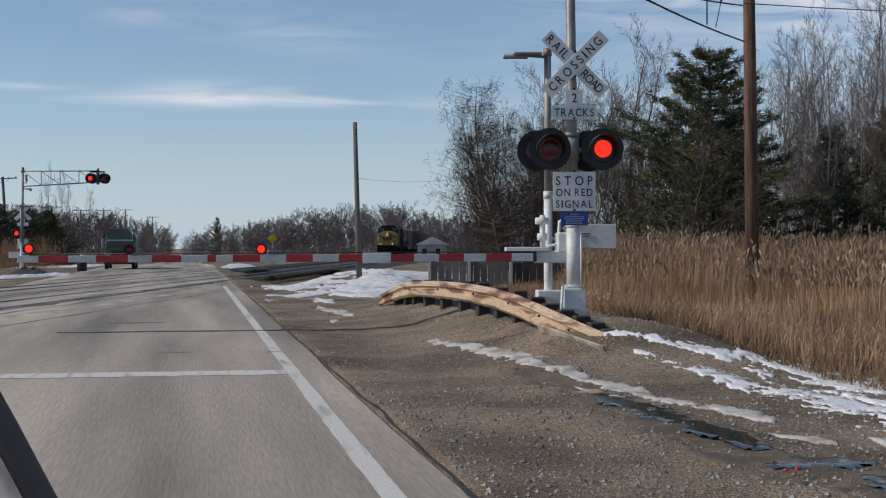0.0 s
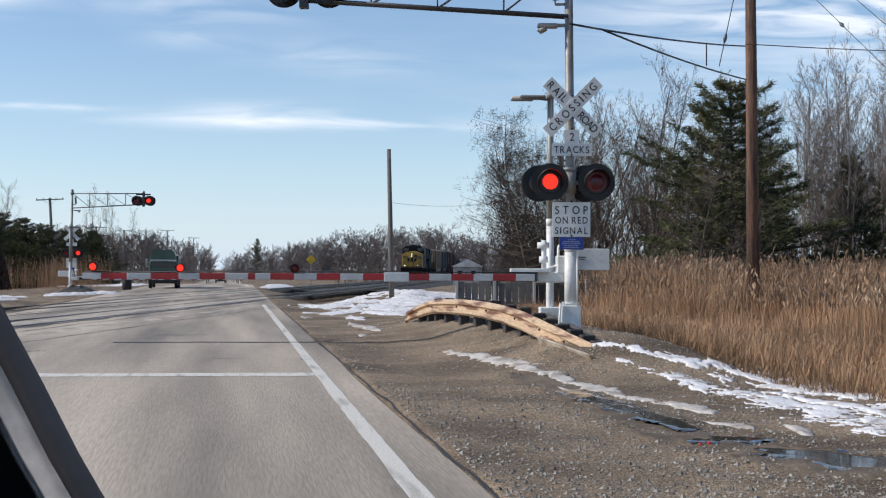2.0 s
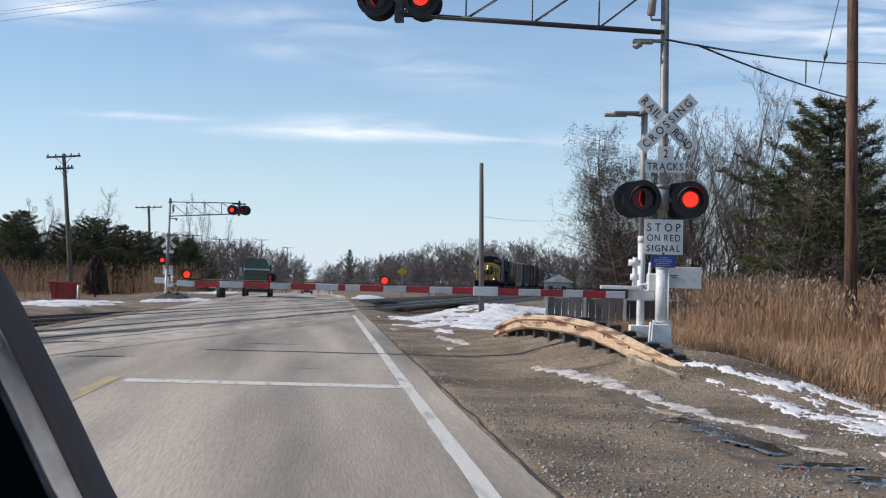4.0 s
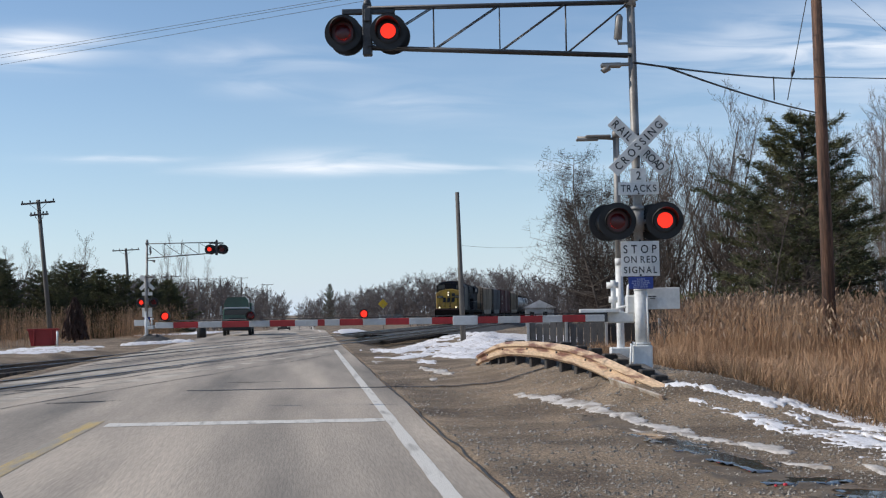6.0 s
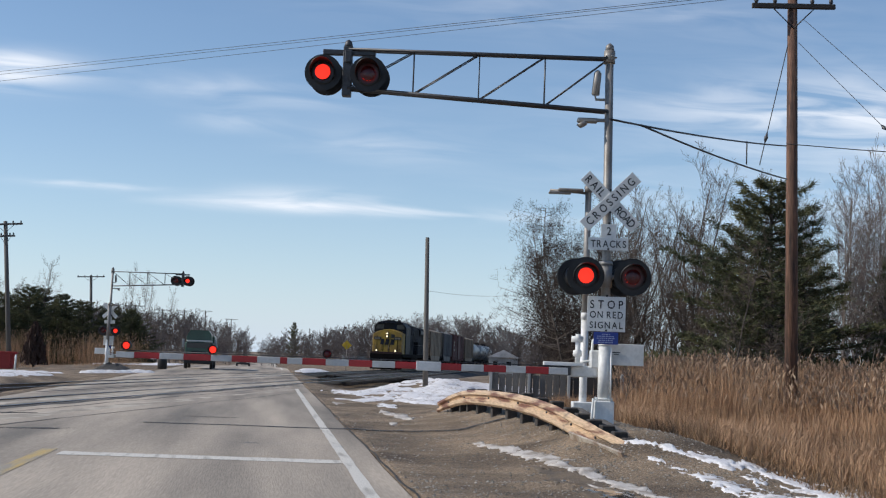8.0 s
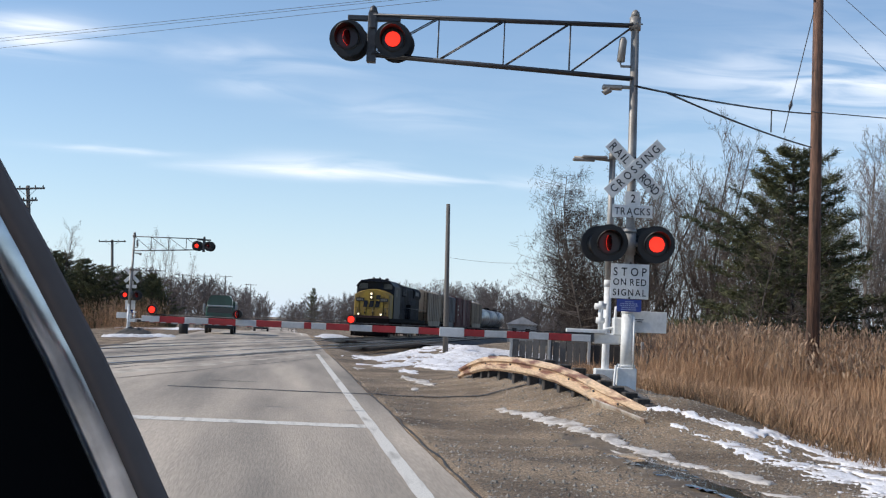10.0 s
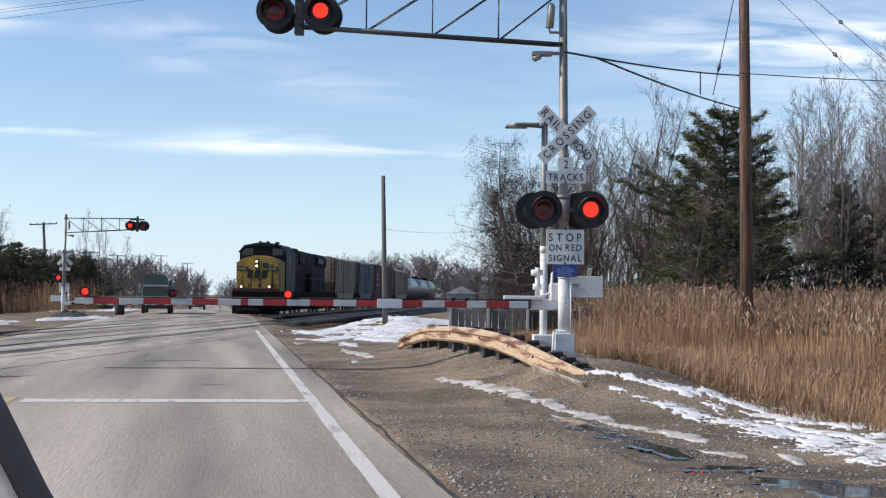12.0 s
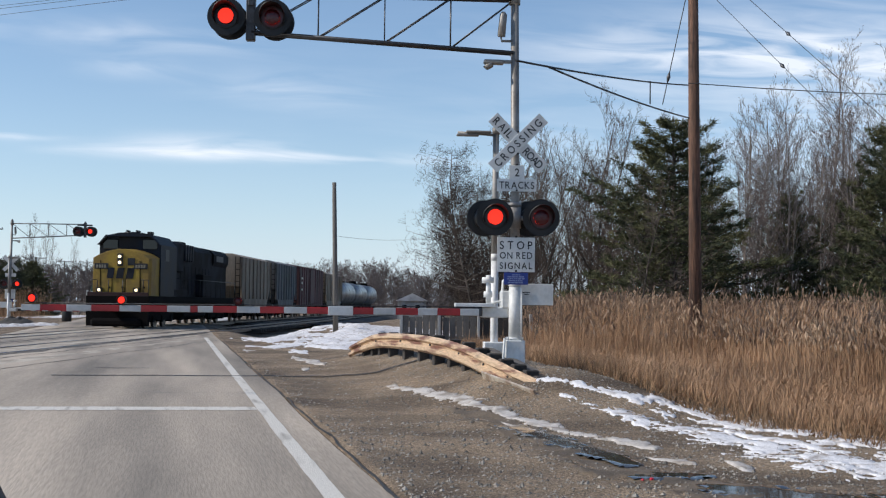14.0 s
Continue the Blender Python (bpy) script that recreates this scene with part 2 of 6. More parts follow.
M_RED_BIN = mat("red_painted_bin", (0.42, 0.035, 0.03), 0.55, vary=0.12, bump=0.08)
M_CONCRETE = mat("concrete", (0.42, 0.41, 0.39), 0.85, vary=0.15, bump=0.2)


def puddle_mat():
    m = mat("wet_mud_water", (0.05, 0.047, 0.042), 0.04, vary=0.1, bump=0)
    return m


M_PUDDLE = puddle_mat()


def ground_mat():
    """Gravel shoulder near the road, dead grass and damp earth away from it."""
    m = mat("gravel_and_dead_grass", (0.262, 0.192, 0.125), 0.95, base2=(0.108, 0.076, 0.048), big=0.7, fine=34, vary=0.35, bump=0.55, edge=(0.33, 0.66), detail=10)
    nt = m.node_tree
    nd, ln = nt.nodes, nt.links
    b = nd["Principled BSDF"]
    src = b.inputs["Base Color"].links[0].from_socket
    tc = nd.new("ShaderNodeTexCoord")
    vo = nd.new("ShaderNodeTexVoronoi")
    vo.inputs["Scale"].default_value = 58
    ln.new(tc.outputs["Object"], vo.inputs["Vector"])
    hsv = nd.new("ShaderNodeSeparateColor")
    ln.new(vo.outputs["Color"], hsv.inputs[0])
    mr = nd.new("ShaderNodeMapRange")
    mr.inputs[3].default_value, mr.inputs[4].default_value = 0.5, 1.55
    ln.new(hsv.outputs[0], mr.inputs[0])
    vm = nd.new("ShaderNodeVectorMath")
    vm.operation = "SCALE"
    ln.new(src, vm.inputs[0])
    ln.new(mr.outputs[0], vm.inputs["Scale"])
    # damp belts: smoother and darker where water lies
    n3 = nd.new("ShaderNodeTexNoise")
    n3.inputs["Scale"].default_value, n3.inputs["Detail"].default_value = 0.32, 5
    ln.new(tc.outputs["Object"], n3.inputs[0])
    rp = nd.new("ShaderNodeValToRGB")
    rp.color_ramp.elements[0].position, rp.color_ramp.elements[1].position = 0.52, 0.62
    rp.color_ramp.elements[0].color, rp.color_ramp.elements[1].color = (1, 1, 1, 1), (0.62, 0.6, 0.58, 1)
    ln.new(n3.outputs[0], rp.inputs[0])
    mx = nd.new("ShaderNodeVectorMath")
    mx.operation = "MULTIPLY"
    ln.new(vm.outputs[0], mx.inputs[0])
    ln.new(rp.outputs[0], mx.inputs[1])
    ln.new(mx.outputs[0], b.inputs["Base Color"])
    bu = b.inputs["Normal"].links[0].from_node
    ad = nd.new("ShaderNodeMath")
    ad.operation = "SUBTRACT"
    old = bu.inputs["Height"].links[0].from_socket
    ln.new(old, ad.inputs[0])
    ln.new(vo.outputs["Distance"], ad.inputs[1])
    ln.new(ad.outputs[0], bu.inputs["Height"])
    return m


M_GROUND = ground_mat()


# ---- the line of the railway ----
TRACK = 13.7          # degrees from the road


def on_track(s, n, z=0.0):
    a = radians(TRACK)
    return Vector((math.sin(a) * s + math.cos(a) * n, math.cos(a) * s - math.sin(a) * n, z))


# ---- the lie of the land ----
def step(a, b, v):
    t = min(1.0, max(0.0, (v - a) / (b - a)))
    return t * t * (3 - 2 * t)


def land(x, y):
    """Height of the ground; the road is at 0 and dips beyond the crossing."""
    z = -1.3 * step(100, 215, y) - 0.6 * step(250, 450, y)
    if x > 2:
        z += 0.48 * math.exp(-((x - 5.5) / 1.35) ** 2) * step(13.5, 18, y) * (1 - step(29, 37, y))
    z -= 0.75 * step(7.2, 10.5, x) * (1 - step(45, 75, y))
    if x < -13:
        z -= 0.5 * step(-13, -17, x)
    off = max(0.0, abs(x + 2.45) - 4.3)
    z += 0.6 * math.exp(-((x - 10.0) / 3.6) ** 2 - ((y - 58) / 9.0) ** 2)
    away = abs(0.97155 * x - 0.23684 * y + 15.2)
    z -= 0.42 * (1 - step(5.0, 7.5, away)) * step(0.2, 2.5, off)
    z += min(off, 1.0) * 0.035 * noise.noise((x * 1.7, y * 1.7, 0)) + min(off, 1.5) * 0.03 * noise.noise((x * 0.5, y * 0.5, 3))
    if 1.63 < x:
        z += 0.012 * noise.noise((x * 6, y * 6, 5)) - 0.02 * step(1.63, 2.1, x)
    return z


def ground():
    xs = [-3000, -1500, -700, -350, -180, -110, -80, -60, -48, -40] + [-34 + i * 2 for i in range(12)] + [-10 + 0.5 * i for i in range(7)]
    xs += [-6.75, -6.65] + [-6 + i for i in range(8)] + [1.58, 1.64] + [1.75 + 0.16 * i for i in range(51)] + [10 + i for i in range(10)]
    xs += [21 + 3 * i for i in range(10)] + [55, 65, 80, 110, 180, 350, 700, 1500, 3000]
    ys = [-300, -100, -40, -15, 0, 3] + [5 + 0.16 * i for i in range(100)] + [21.2 + 0.4 * i for i in range(60)] + [45.5 + i for i in range(40)]
    ys += [87 + 3 * i for i in range(40)] + [215, 240, 280, 340, 420, 520, 700, 1000, 1600, 2600, 4000]
    s = Soup()
    for y in ys:
        for x in xs:
            on = -6.7 < x < 1.62
            s.v.append((x, y, land(x, y) - (0.05 if on else 0.0)))
    n = len(xs)
    for j in range(len(ys) - 1):
        for i in range(n - 1):
            s.face((j * n + i, j * n + i + 1, (j + 1) * n + i + 1, (j + 1) * n + i), 0, True)
    ob = new("ground", s.mesh("ground", M_GROUND))
    tagged(ob, "brown gravel shoulder and dead winter grass", "ground", kind="structure")
    # loose stones lying on the shoulder
    rnd = random.Random(5)
    s = Soup()
    for _ in range(30000):
        y = 7.0 + 24 * rnd.random() ** 1.8
        x = 1.66 + 5.3 * rnd.random()
        r = 0.005 + 0.020 * rnd.random() ** 4
        if rnd.random() < 0.5 and y > 15:
            x = 4.0 + 2.2 * rnd.random()
        z = land(x, y)
        k = s.add([(x + r * rnd.uniform(.7, 1.4), y, z), (x, y + r * rnd.uniform(.7, 1.3), z), (x - r * rnd.uniform(.7, 1.4), y, z), (x, y - r, z), (x + r * .2, y, z + r * rnd.uniform(.5, 1.1))])
        for a in range(4):
            s.face((k + a, k + (a + 1) % 4, k + 4), 0)
    ob = new("loose_gravel", s.mesh("loose_gravel", mat("loose_stone", (0.26, 0.235, 0.20), 0.9, vary=0.2, bump=0.1, island=0.55)))
    tagged(ob, "loose pale stones scattered over the shoulder", "gravel", kind="stuff")


ROAD_L, ROAD_R = -6.7, 1.57


def road_z(x, y):
    """Top of the cambered road."""
    f = (x + 2.5) / (ROAD_R + 2.5) if x > -2.5 else (x + 2.5) / (ROAD_L + 2.5)
    return land(-2, y) + 0.012 - (0.018 if x > -2.5 else 0.024) * f


def road():
    ys = [-60, -10, 0] + [4 * i for i in range(1, 60)] + [260, 300, 360, 450, 600, 900, 1500]
    s = Soup()
    rnd = random.Random(3)
    for y in ys:
        w = 0.03 * rnd.uniform(-1, 1)
        z = land(-2, y) + 0.0
        s.v += [(ROAD_L - w, y, z - 0.06), (ROAD_L - w, y, z - 0.012), (-2.5, y, z + 0.012), (ROAD_R + w, y, z - 0.006), (ROAD_R + w, y, z - 0.06)]
    for j in range(len(ys) - 1):
        for i in range(4):
            s.face((j * 5 + i, j * 5 + i + 1, j * 5 + i + 6, j * 5 + i + 5), 0, False)
    tagged(new("road", s.mesh("road", M_ROAD)), "worn pale grey two-lane asphalt road", "road", kind="structure")

    def stripe(name, x0, x1, y0, y1, m, label, dz=0.004, wob=0.007, sk=0.0):
        t = Soup()
        n = max(2, int((y1 - y0) / 0.35)) if y1 - y0 > 2 else 2
        r = random.Random(name)
        rows = []
        for i in range(n + 1):
            y = y0 + (y1 - y0) * i / n
            row = []
            for x in (x0 + r.uniform(-wob, wob), x1 + r.uniform(-wob, wob)):
                z = road_z(x, y) + dz
                row.append((x, y + sk * (x - x0), z))
            rows.append(t.add(row))
        for a, b in zip(rows, rows[1:]):
            t.face((a, a + 1, b + 1, b), 0)
        tagged(new(name, t.mesh(name, m)), label, "road marking", kind="structure")

    stripe("edge_line", 1.06, 1.21, 3, 49, M_LINE, "worn white edge line painted on asphalt")
    stripe("edge_line_far", 1.0, 1.15, 98, 300, M_LINE, "worn white edge line painted on asphalt")
    t = Soup()
    n = 26
    r = random.Random(8)
    k = t.add([(-2.55 + 3.6 * i / n, 16.52 + 0.5 * e - 0.1 * i / n + r.uniform(-.025, .025), road_z(-2.55 + 3.6 * i / n, 16.5) + 0.004) for i in range(n + 1) for e in (0, 1)])
    for i in range(n):
        t.face((k + 2 * i, k + 2 * i + 2, k + 2 * i + 3, k + 2 * i + 1), 0)
    tagged(new("stop_line", t.mesh("stop_line", M_LINE)), "worn white stop line across the lane", "road marking", kind="structure")
    stripe("centre_line", -2.86, -2.66, 3, 17.4, M_YLINE, "faded yellow centre line on asphalt")
    # tar seams
    for x0, x1, y, dz in ((-2.2, 4.6, 24.0, 0.008), (-4.2, -3.3, 21.5, 0.009), (-1.6, -0.5, 26.6, 0.009)):
        t = Soup()
        n = 34
        rows = []
        for i in range(n + 1):
            x = x0 + (x1 - x0) * i / n
            w = (0.085 if y == 24.0 else 0.03) + 0.08 * abs(noise.noise((x * 3, y, 1)))
            yy = y + 0.12 * noise.noise((x * 0.9, y, 7))
            z = (road_z(x, yy) + dz - 0.003) if x < ROAD_R else land(x, yy) + 0.012
            rows.append(t.add([(x, yy - w, z), (x, yy + w, z)]))
        for a, b in zip(rows, rows[1:]):
            t.face((a, b, b + 1, a + 1), 0)
        tagged(new("tar_seam", t.mesh("tar_seam", M_CRACK)), "dark cracked seam across the asphalt", "crack", kind="structure")
    # cracks, lips and dusty bands that run with the rails over the crossing
    dust = mat("pale_road_dust", (.50, .44, .36), .9, base2=(.30, .26, .21), big=1.4, fine=30, vary=.2, bump=.3)
    dark = mat("dark_patched_asphalt", (.115, .10, .085), .85, base2=(.07, .062, .054), big=1.2, fine=30, vary=.3, bump=.4)
    for n0, w0, m, name, label in ((-11.2, .05, M_CRACK, "tar_seam", "dark crack beside the rails"), (-14.75, .045, M_CRACK, "tar_seam", "dark crack beside the rails"),
                                   (-15.7, .06, M_CRACK, "tar_seam", "dark crack beside the rails"), (-19.6, .06, M_CRACK, "tar_seam", "dark crack beside the rails"), (-9.4, .03, M_CRACK, "tar_seam", "dark crack beside the rails"),
                                   (-11.9, .30, dark, "asphalt_patch", "dark patched band of asphalt beside the rail"), (-15.2, .22, dark, "asphalt_patch", "dark patched band of asphalt beside the rail"), (-20.3, .4, dark, "asphalt_patch", "dark patched band of asphalt beside the rail"),
                                   (-12.9, .42, dust, "dust_band", "pale dusty band between the rails"), (-17.5, .42, dust, "dust_band", "pale dusty band between the rails"), (-10.4, .35, dust, "dust_band", "pale dusty band beside the rails")):
        t = Soup()
        rows = []
        for i in range(150):
            s_ = 16 + i * .5
            wob = .16 * noise.noise((s_ * .35, n0, 2)) + .05 * noise.noise((s_ * 1.6, n0, 4))
            w = w0 * (.35 + 1.1 * abs(noise.noise((s_ * .5, n0, 6))))
            a, b = on_track(s_, n0 + wob - w), on_track(s_, n0 + wob + w)
            if min(a.x, b.x) < ROAD_L + .1 or max(a.x, b.x) > ROAD_R - .1:
                continue
            dz = .005 if w0 < .1 else (.0035 if m is dark else .0025)
            rows.append(t.add([(a.x, a.y, road_z(a.x, a.y) + dz), (b.x, b.y, road_z(b.x, b.y) + dz)]))
        for a, b in zip(rows, rows[1:]):
            t.face((a, a + 1, b + 1, b), 0)
        tagged(new(name, t.mesh(name, m)), label, "road stain", kind="structure")
    # broken pavement edge
    t = Soup()
    rows = []
    for i in range(240):
        y = 5 + i * 0.17
        w = 0.008 + 0.020 * abs(noise.noise((y * 2.2, 3, 1)))
        x = ROAD_R + 0.02 + 0.05 * noise.noise((y * 0.8, 9, 1))
        rows.append(t.add([(x - w, y, 0.002), (x + w, y, max(0.004, land(x + w, y) + 0.008))]))
    for a, b in zip(rows, rows[1:]):
        t.face((a, a + 1, b + 1, b), 0)
    tagged(new("pavement_edge", t.mesh("pavement_edge", M_CRACK)), "dark broken edge of the asphalt", "crack", kind="structure")


def patch(name, mids, label, m, thick=0.05, rough=0.35, seed=1, category="snow", flatz=None):
    """A patch along a line of (x, y, half width): a sheet that sinks into the ground at a ragged edge."""
    far = mids[0][1] > 33
    step_x, step_y = (0.035, 0.06) if not far else (0.18, 0.3)
    wmax = max(q[2] for q in mids) * 1.9 + 0.1
    x0, x1 = min(q[0] for q in mids) - wmax, max(q[0] for q in mids) + wmax
    y0, y1 = min(q[1] for q in mids) - wmax, max(q[1] for q in mids) + wmax
    nx, ny = int((x1 - x0) / step_x) + 2, int((y1 - y0) / step_y) + 2
    segs = [(Vector(p[:2]), Vector(q[:2]), p[2], q[2]) for p, q in zip(mids, mids[1:])]
    k1 = 3.0 if not far else 0.7
    s = Soup()
    ids = {}
    val = {}
    for j in range(ny):
        for i in range(nx):
            x, y = x0 + i * step_x, y0 + j * step_y
            p = Vector((x, y))
            best = -9.0
            for a, b, wa, wb in segs:
                d = b - a
                f = min(1, max(0, (p - a).dot(d) / max(1e-9, d.length_squared)))
                w = wa + (wb - wa) * f
                best = max(best, 1 - (p - a - d * f).length / max(w, 0.02))
            if best > -1.2:
                best += rough * (1.5 * noise.noise((x * k1, y * k1 * .6, seed)) + 1.0 * noise.noise((x * k1 * 3, y * k1 * 2, seed + 9)) + 1.1 * noise.noise((x * k1 * 7, y * k1 * 3.5, seed + 5)) + .8 * noise.noise((x * k1 * 13, y * k1 * 7, seed + 2)))
            val[i, j] = best
    for j in range(ny - 1):
        for i in range(nx - 1):
            c = ((i, j), (i + 1, j), (i + 1, j + 1), (i, j + 1))
            if max(val[q] for q in c) < -0.02:
                continue
            row = []
            for q in c:
                if q not in ids:
                    x, y = x0 + q[0] * step_x, y0 + q[1] * step_y
                    v = max(-1.0, min(1.0, val[q] * 4.5))
                    if flatz is None:
                        z = land(x, y) + ((0.35 * thick + 0.004) * v if v > 0 else 0.06 * v) + ((0.4 * thick * noise.noise((x * 2.2, y * 2.2, seed)) + 0.006 * noise.noise((x * 17, y * 17, seed))) if v > 0.1 else 0)
                    else:
                        z = flatz + 0.02 * min(0.0, val[q])
                    ids[q] = s.add([(x, y, z)])
                row.append(ids[q])
            s.face(tuple(row), 0, True)
    tagged(new(name, s.mesh(name, m)), label, category)


def snow_and_water():
    g = "snow patch"
    P = patch
    W = "old white snow lying on the brown verge"
    D = "thin grey strip of crusted snow beside a puddle"
    # bank along the reeds
    P("snow_patch", [(5.0, 17.0, .08), (5.5, 16.3, .10), (6.1, 15.7, .26), (6.5, 14.9, .36), (6.9, 13.6, .34), (7.1, 12.0, .36), (7.1, 9.5, .4)], W, M_SNOW, .045, 1.0, 2)
    P("snow_patch", [(5.0, 16.2, .03), (5.25, 15.2, .10), (5.55, 14.2, .18), (5.75, 13.0, .26), (5.85, 11.8, .34), (6.0, 10.6, .40), (6.2, 9.2, .32)], W, M_SNOW, .024, 1.25, 5)
    P("snow_patch", [(6.05, 13.2, .05), (6.3, 12.2, .14), (6.35, 11.3, .1)], W, M_SNOW, .04, .5, 9)
    # strip beside the puddles
    P("snow_patch", [(3.5, 20.6, .07), (3.62, 19.5, .13), (3.8, 17.9, .17), (3.95, 16.2, .13), (4.08, 15.0, .13), (4.3, 13.6, .14), (4.5, 12.8, .1)], D, M_DIRTSNOW, .03, .6, 11)
    P("snow_patch", [(4.62, 12.9, .1), (4.66, 12.4, .16), (4.7, 12.0, .08)], D, M_DIRTSNOW, .04, .5, 13)
    P("snow_patch", [(3.75, 14.4, .02), (3.86, 14.0, .07), (4.0, 13.5, .03)], D, M_DIRTSNOW, .03, .5, 15)
    P("snow_patch", [(4.4, 11.3, .03), (4.55, 11.0, .12), (4.6, 10.7, .03)], D, M_DIRTSNOW, .03, .5, 17)
    P("snow_patch", [(5.0, 10.9, .03), (5.0, 10.5, .1), (4.9, 10.2, .03)], D, M_DIRTSNOW, .03, .5, 18)
    # beyond the guardrail, up to the tracks
    P("snow_patch", [(5.0, 38.0, .5), (5.9, 42, 1.4), (7.2, 47, 2.2), (8.6, 53, 2.5), (10.2, 60, 2.3), (12.2, 67, 1.4)], "drift of white snow between tracks and guardrail", M_SNOW, .16, .9, 21)
    P("snow_patch", [(3.2, 44, .2), (3.8, 50, .9), (4.6, 55, 1.0), (5.4, 62, .7)], W, M_SNOW, .10, 1.1, 23)
    P("snow_patch", [(2.9, 38, .1), (3.3, 40.5, .6), (4.2, 43, .5)], W, M_SNOW, .06, 1.1, 25)
    P("snow_patch", [(3.4, 34, .1), (3.5, 36, .28), (3.4, 38, .1)], W, M_SNOW, .05, .7, 27)
    P("snow_patch", [(3.2, 27.5, .04), (3.2, 29, .16), (3.0, 31, .14), (2.95, 32.5, .04)], D, M_DIRTSNOW, .04, .6, 29)
    P("snow_patch", [(2.0, 35.5, .06), (2.05, 36.6, .24), (2.0, 37.6, .06)], D, M_DIRTSNOW, .04, .5, 31)
    P("snow_patch", [(2.6, 25.8, .03), (2.7, 26.4, .1), (2.7, 27, .03)], D, M_DIRTSNOW, .03, .6, 33)
    # across the road
    P("snow_patch", [(-13.6, 52, .8), (-11.6, 54, 1.6), (-10.3, 57, .9)], W, M_SNOW, .16, .4, 35)
    P("snow_patch", [(-12.5, 60, 1.0), (-10.8, 62, .9)], W, M_SNOW, .12, .4, 36)
    P("snow_patch", [(-8.9, 64.5, .5), (-8.0, 67, 1.0), (-7.3, 71, .7)], W, M_SNOW, .25, .4, 37)
    P("snow_patch", [(3.0, 92, .8), (4.0, 100, 1.6), (4.5, 112, 1.0)], W, M_SNOW, .15, .4, 39)
    P("snow_patch", [(-12, 96, .8), (-9, 100, 1.2), (-8, 112, .8)], W, M_SNOW, .15, .4, 41)
    M_STAIN = mat("dark_asphalt_patch", (.10, .09, .078), .85, vary=.3, bump=.3)
    P("asphalt_patch", [(-4.2, 21.4, .08), (-3.7, 21.6, .17), (-3.1, 21.8, .06)], "dark worn patch in the asphalt", M_STAIN, .016, .6, 61, "road stain")
    P("asphalt_patch", [(-5.6, 25.5, .06), (-5.1, 26.0, .14), (-4.5, 26.3, .05)], "dark worn patch in the asphalt", M_STAIN, .016, .6, 63, "road stain")
    A = "shallow muddy puddle of meltwater on the gravel"
    P("puddle", [(3.62, 15.4, .04), (3.80, 14.5, .16), (3.86, 13.4, .17), (3.86, 12.4, .15), (3.95, 11.3, .13), (3.95, 10.6, .08)], A, M_PUDDLE, 0, .5, 51, "puddle", 0.001)
    P("puddle", [(3.7, 10.2, .05), (3.95, 10.0, .2), (4.3, 9.9, .12)], A, M_PUDDLE, 0, .5, 53, "puddle", -0.003)
    P("puddle", [(4.1, 9.4, .06), (4.35, 8.9, .3), (4.65, 8.3, .4), (4.9, 7.6, .45)], A, M_PUDDLE, 0, .6, 55, "puddle", 0.0)
    M_WET = mat("wet_mud", (.17, .128, .086), .65, gloss=.3, base2=(.10, .076, .052), big=2.2, fine=40, vary=.3, bump=.4)
    P("wet_mud", [(3.5, 16.2, .06), (3.72, 15.0, .28), (3.8, 13.2, .38), (3.85, 11.4, .40), (3.9, 9.8, .42), (4.4, 8.4, .55)], "dark wet mud round the puddles on the shoulder", M_WET, .007, .55, 58, "mud")
    # small red plastic scrap on the gravel
    s = Soup()
    s.box((3.80, 9.72, land(3.8, 9.7)), (3.83, 9.75, land(3.8, 9.7) + .025), .006)
    s.box((3.73, 9.73, land(3.75, 9.7)), (3.75, 9.76, land(3.75, 9.7) + .018), .005)
    part("red_scrap", s, mat("red_plastic", (0.6, 0.03, 0.05), 0.4, bump=0))
    tagged(bpy.data.objects["red_scrap"], "small broken red plastic scrap on gravel", "litter")


# ---- railway: two tracks that cross the road at a slant ----
NEAR_N, FAR_N = -12.9, -17.56


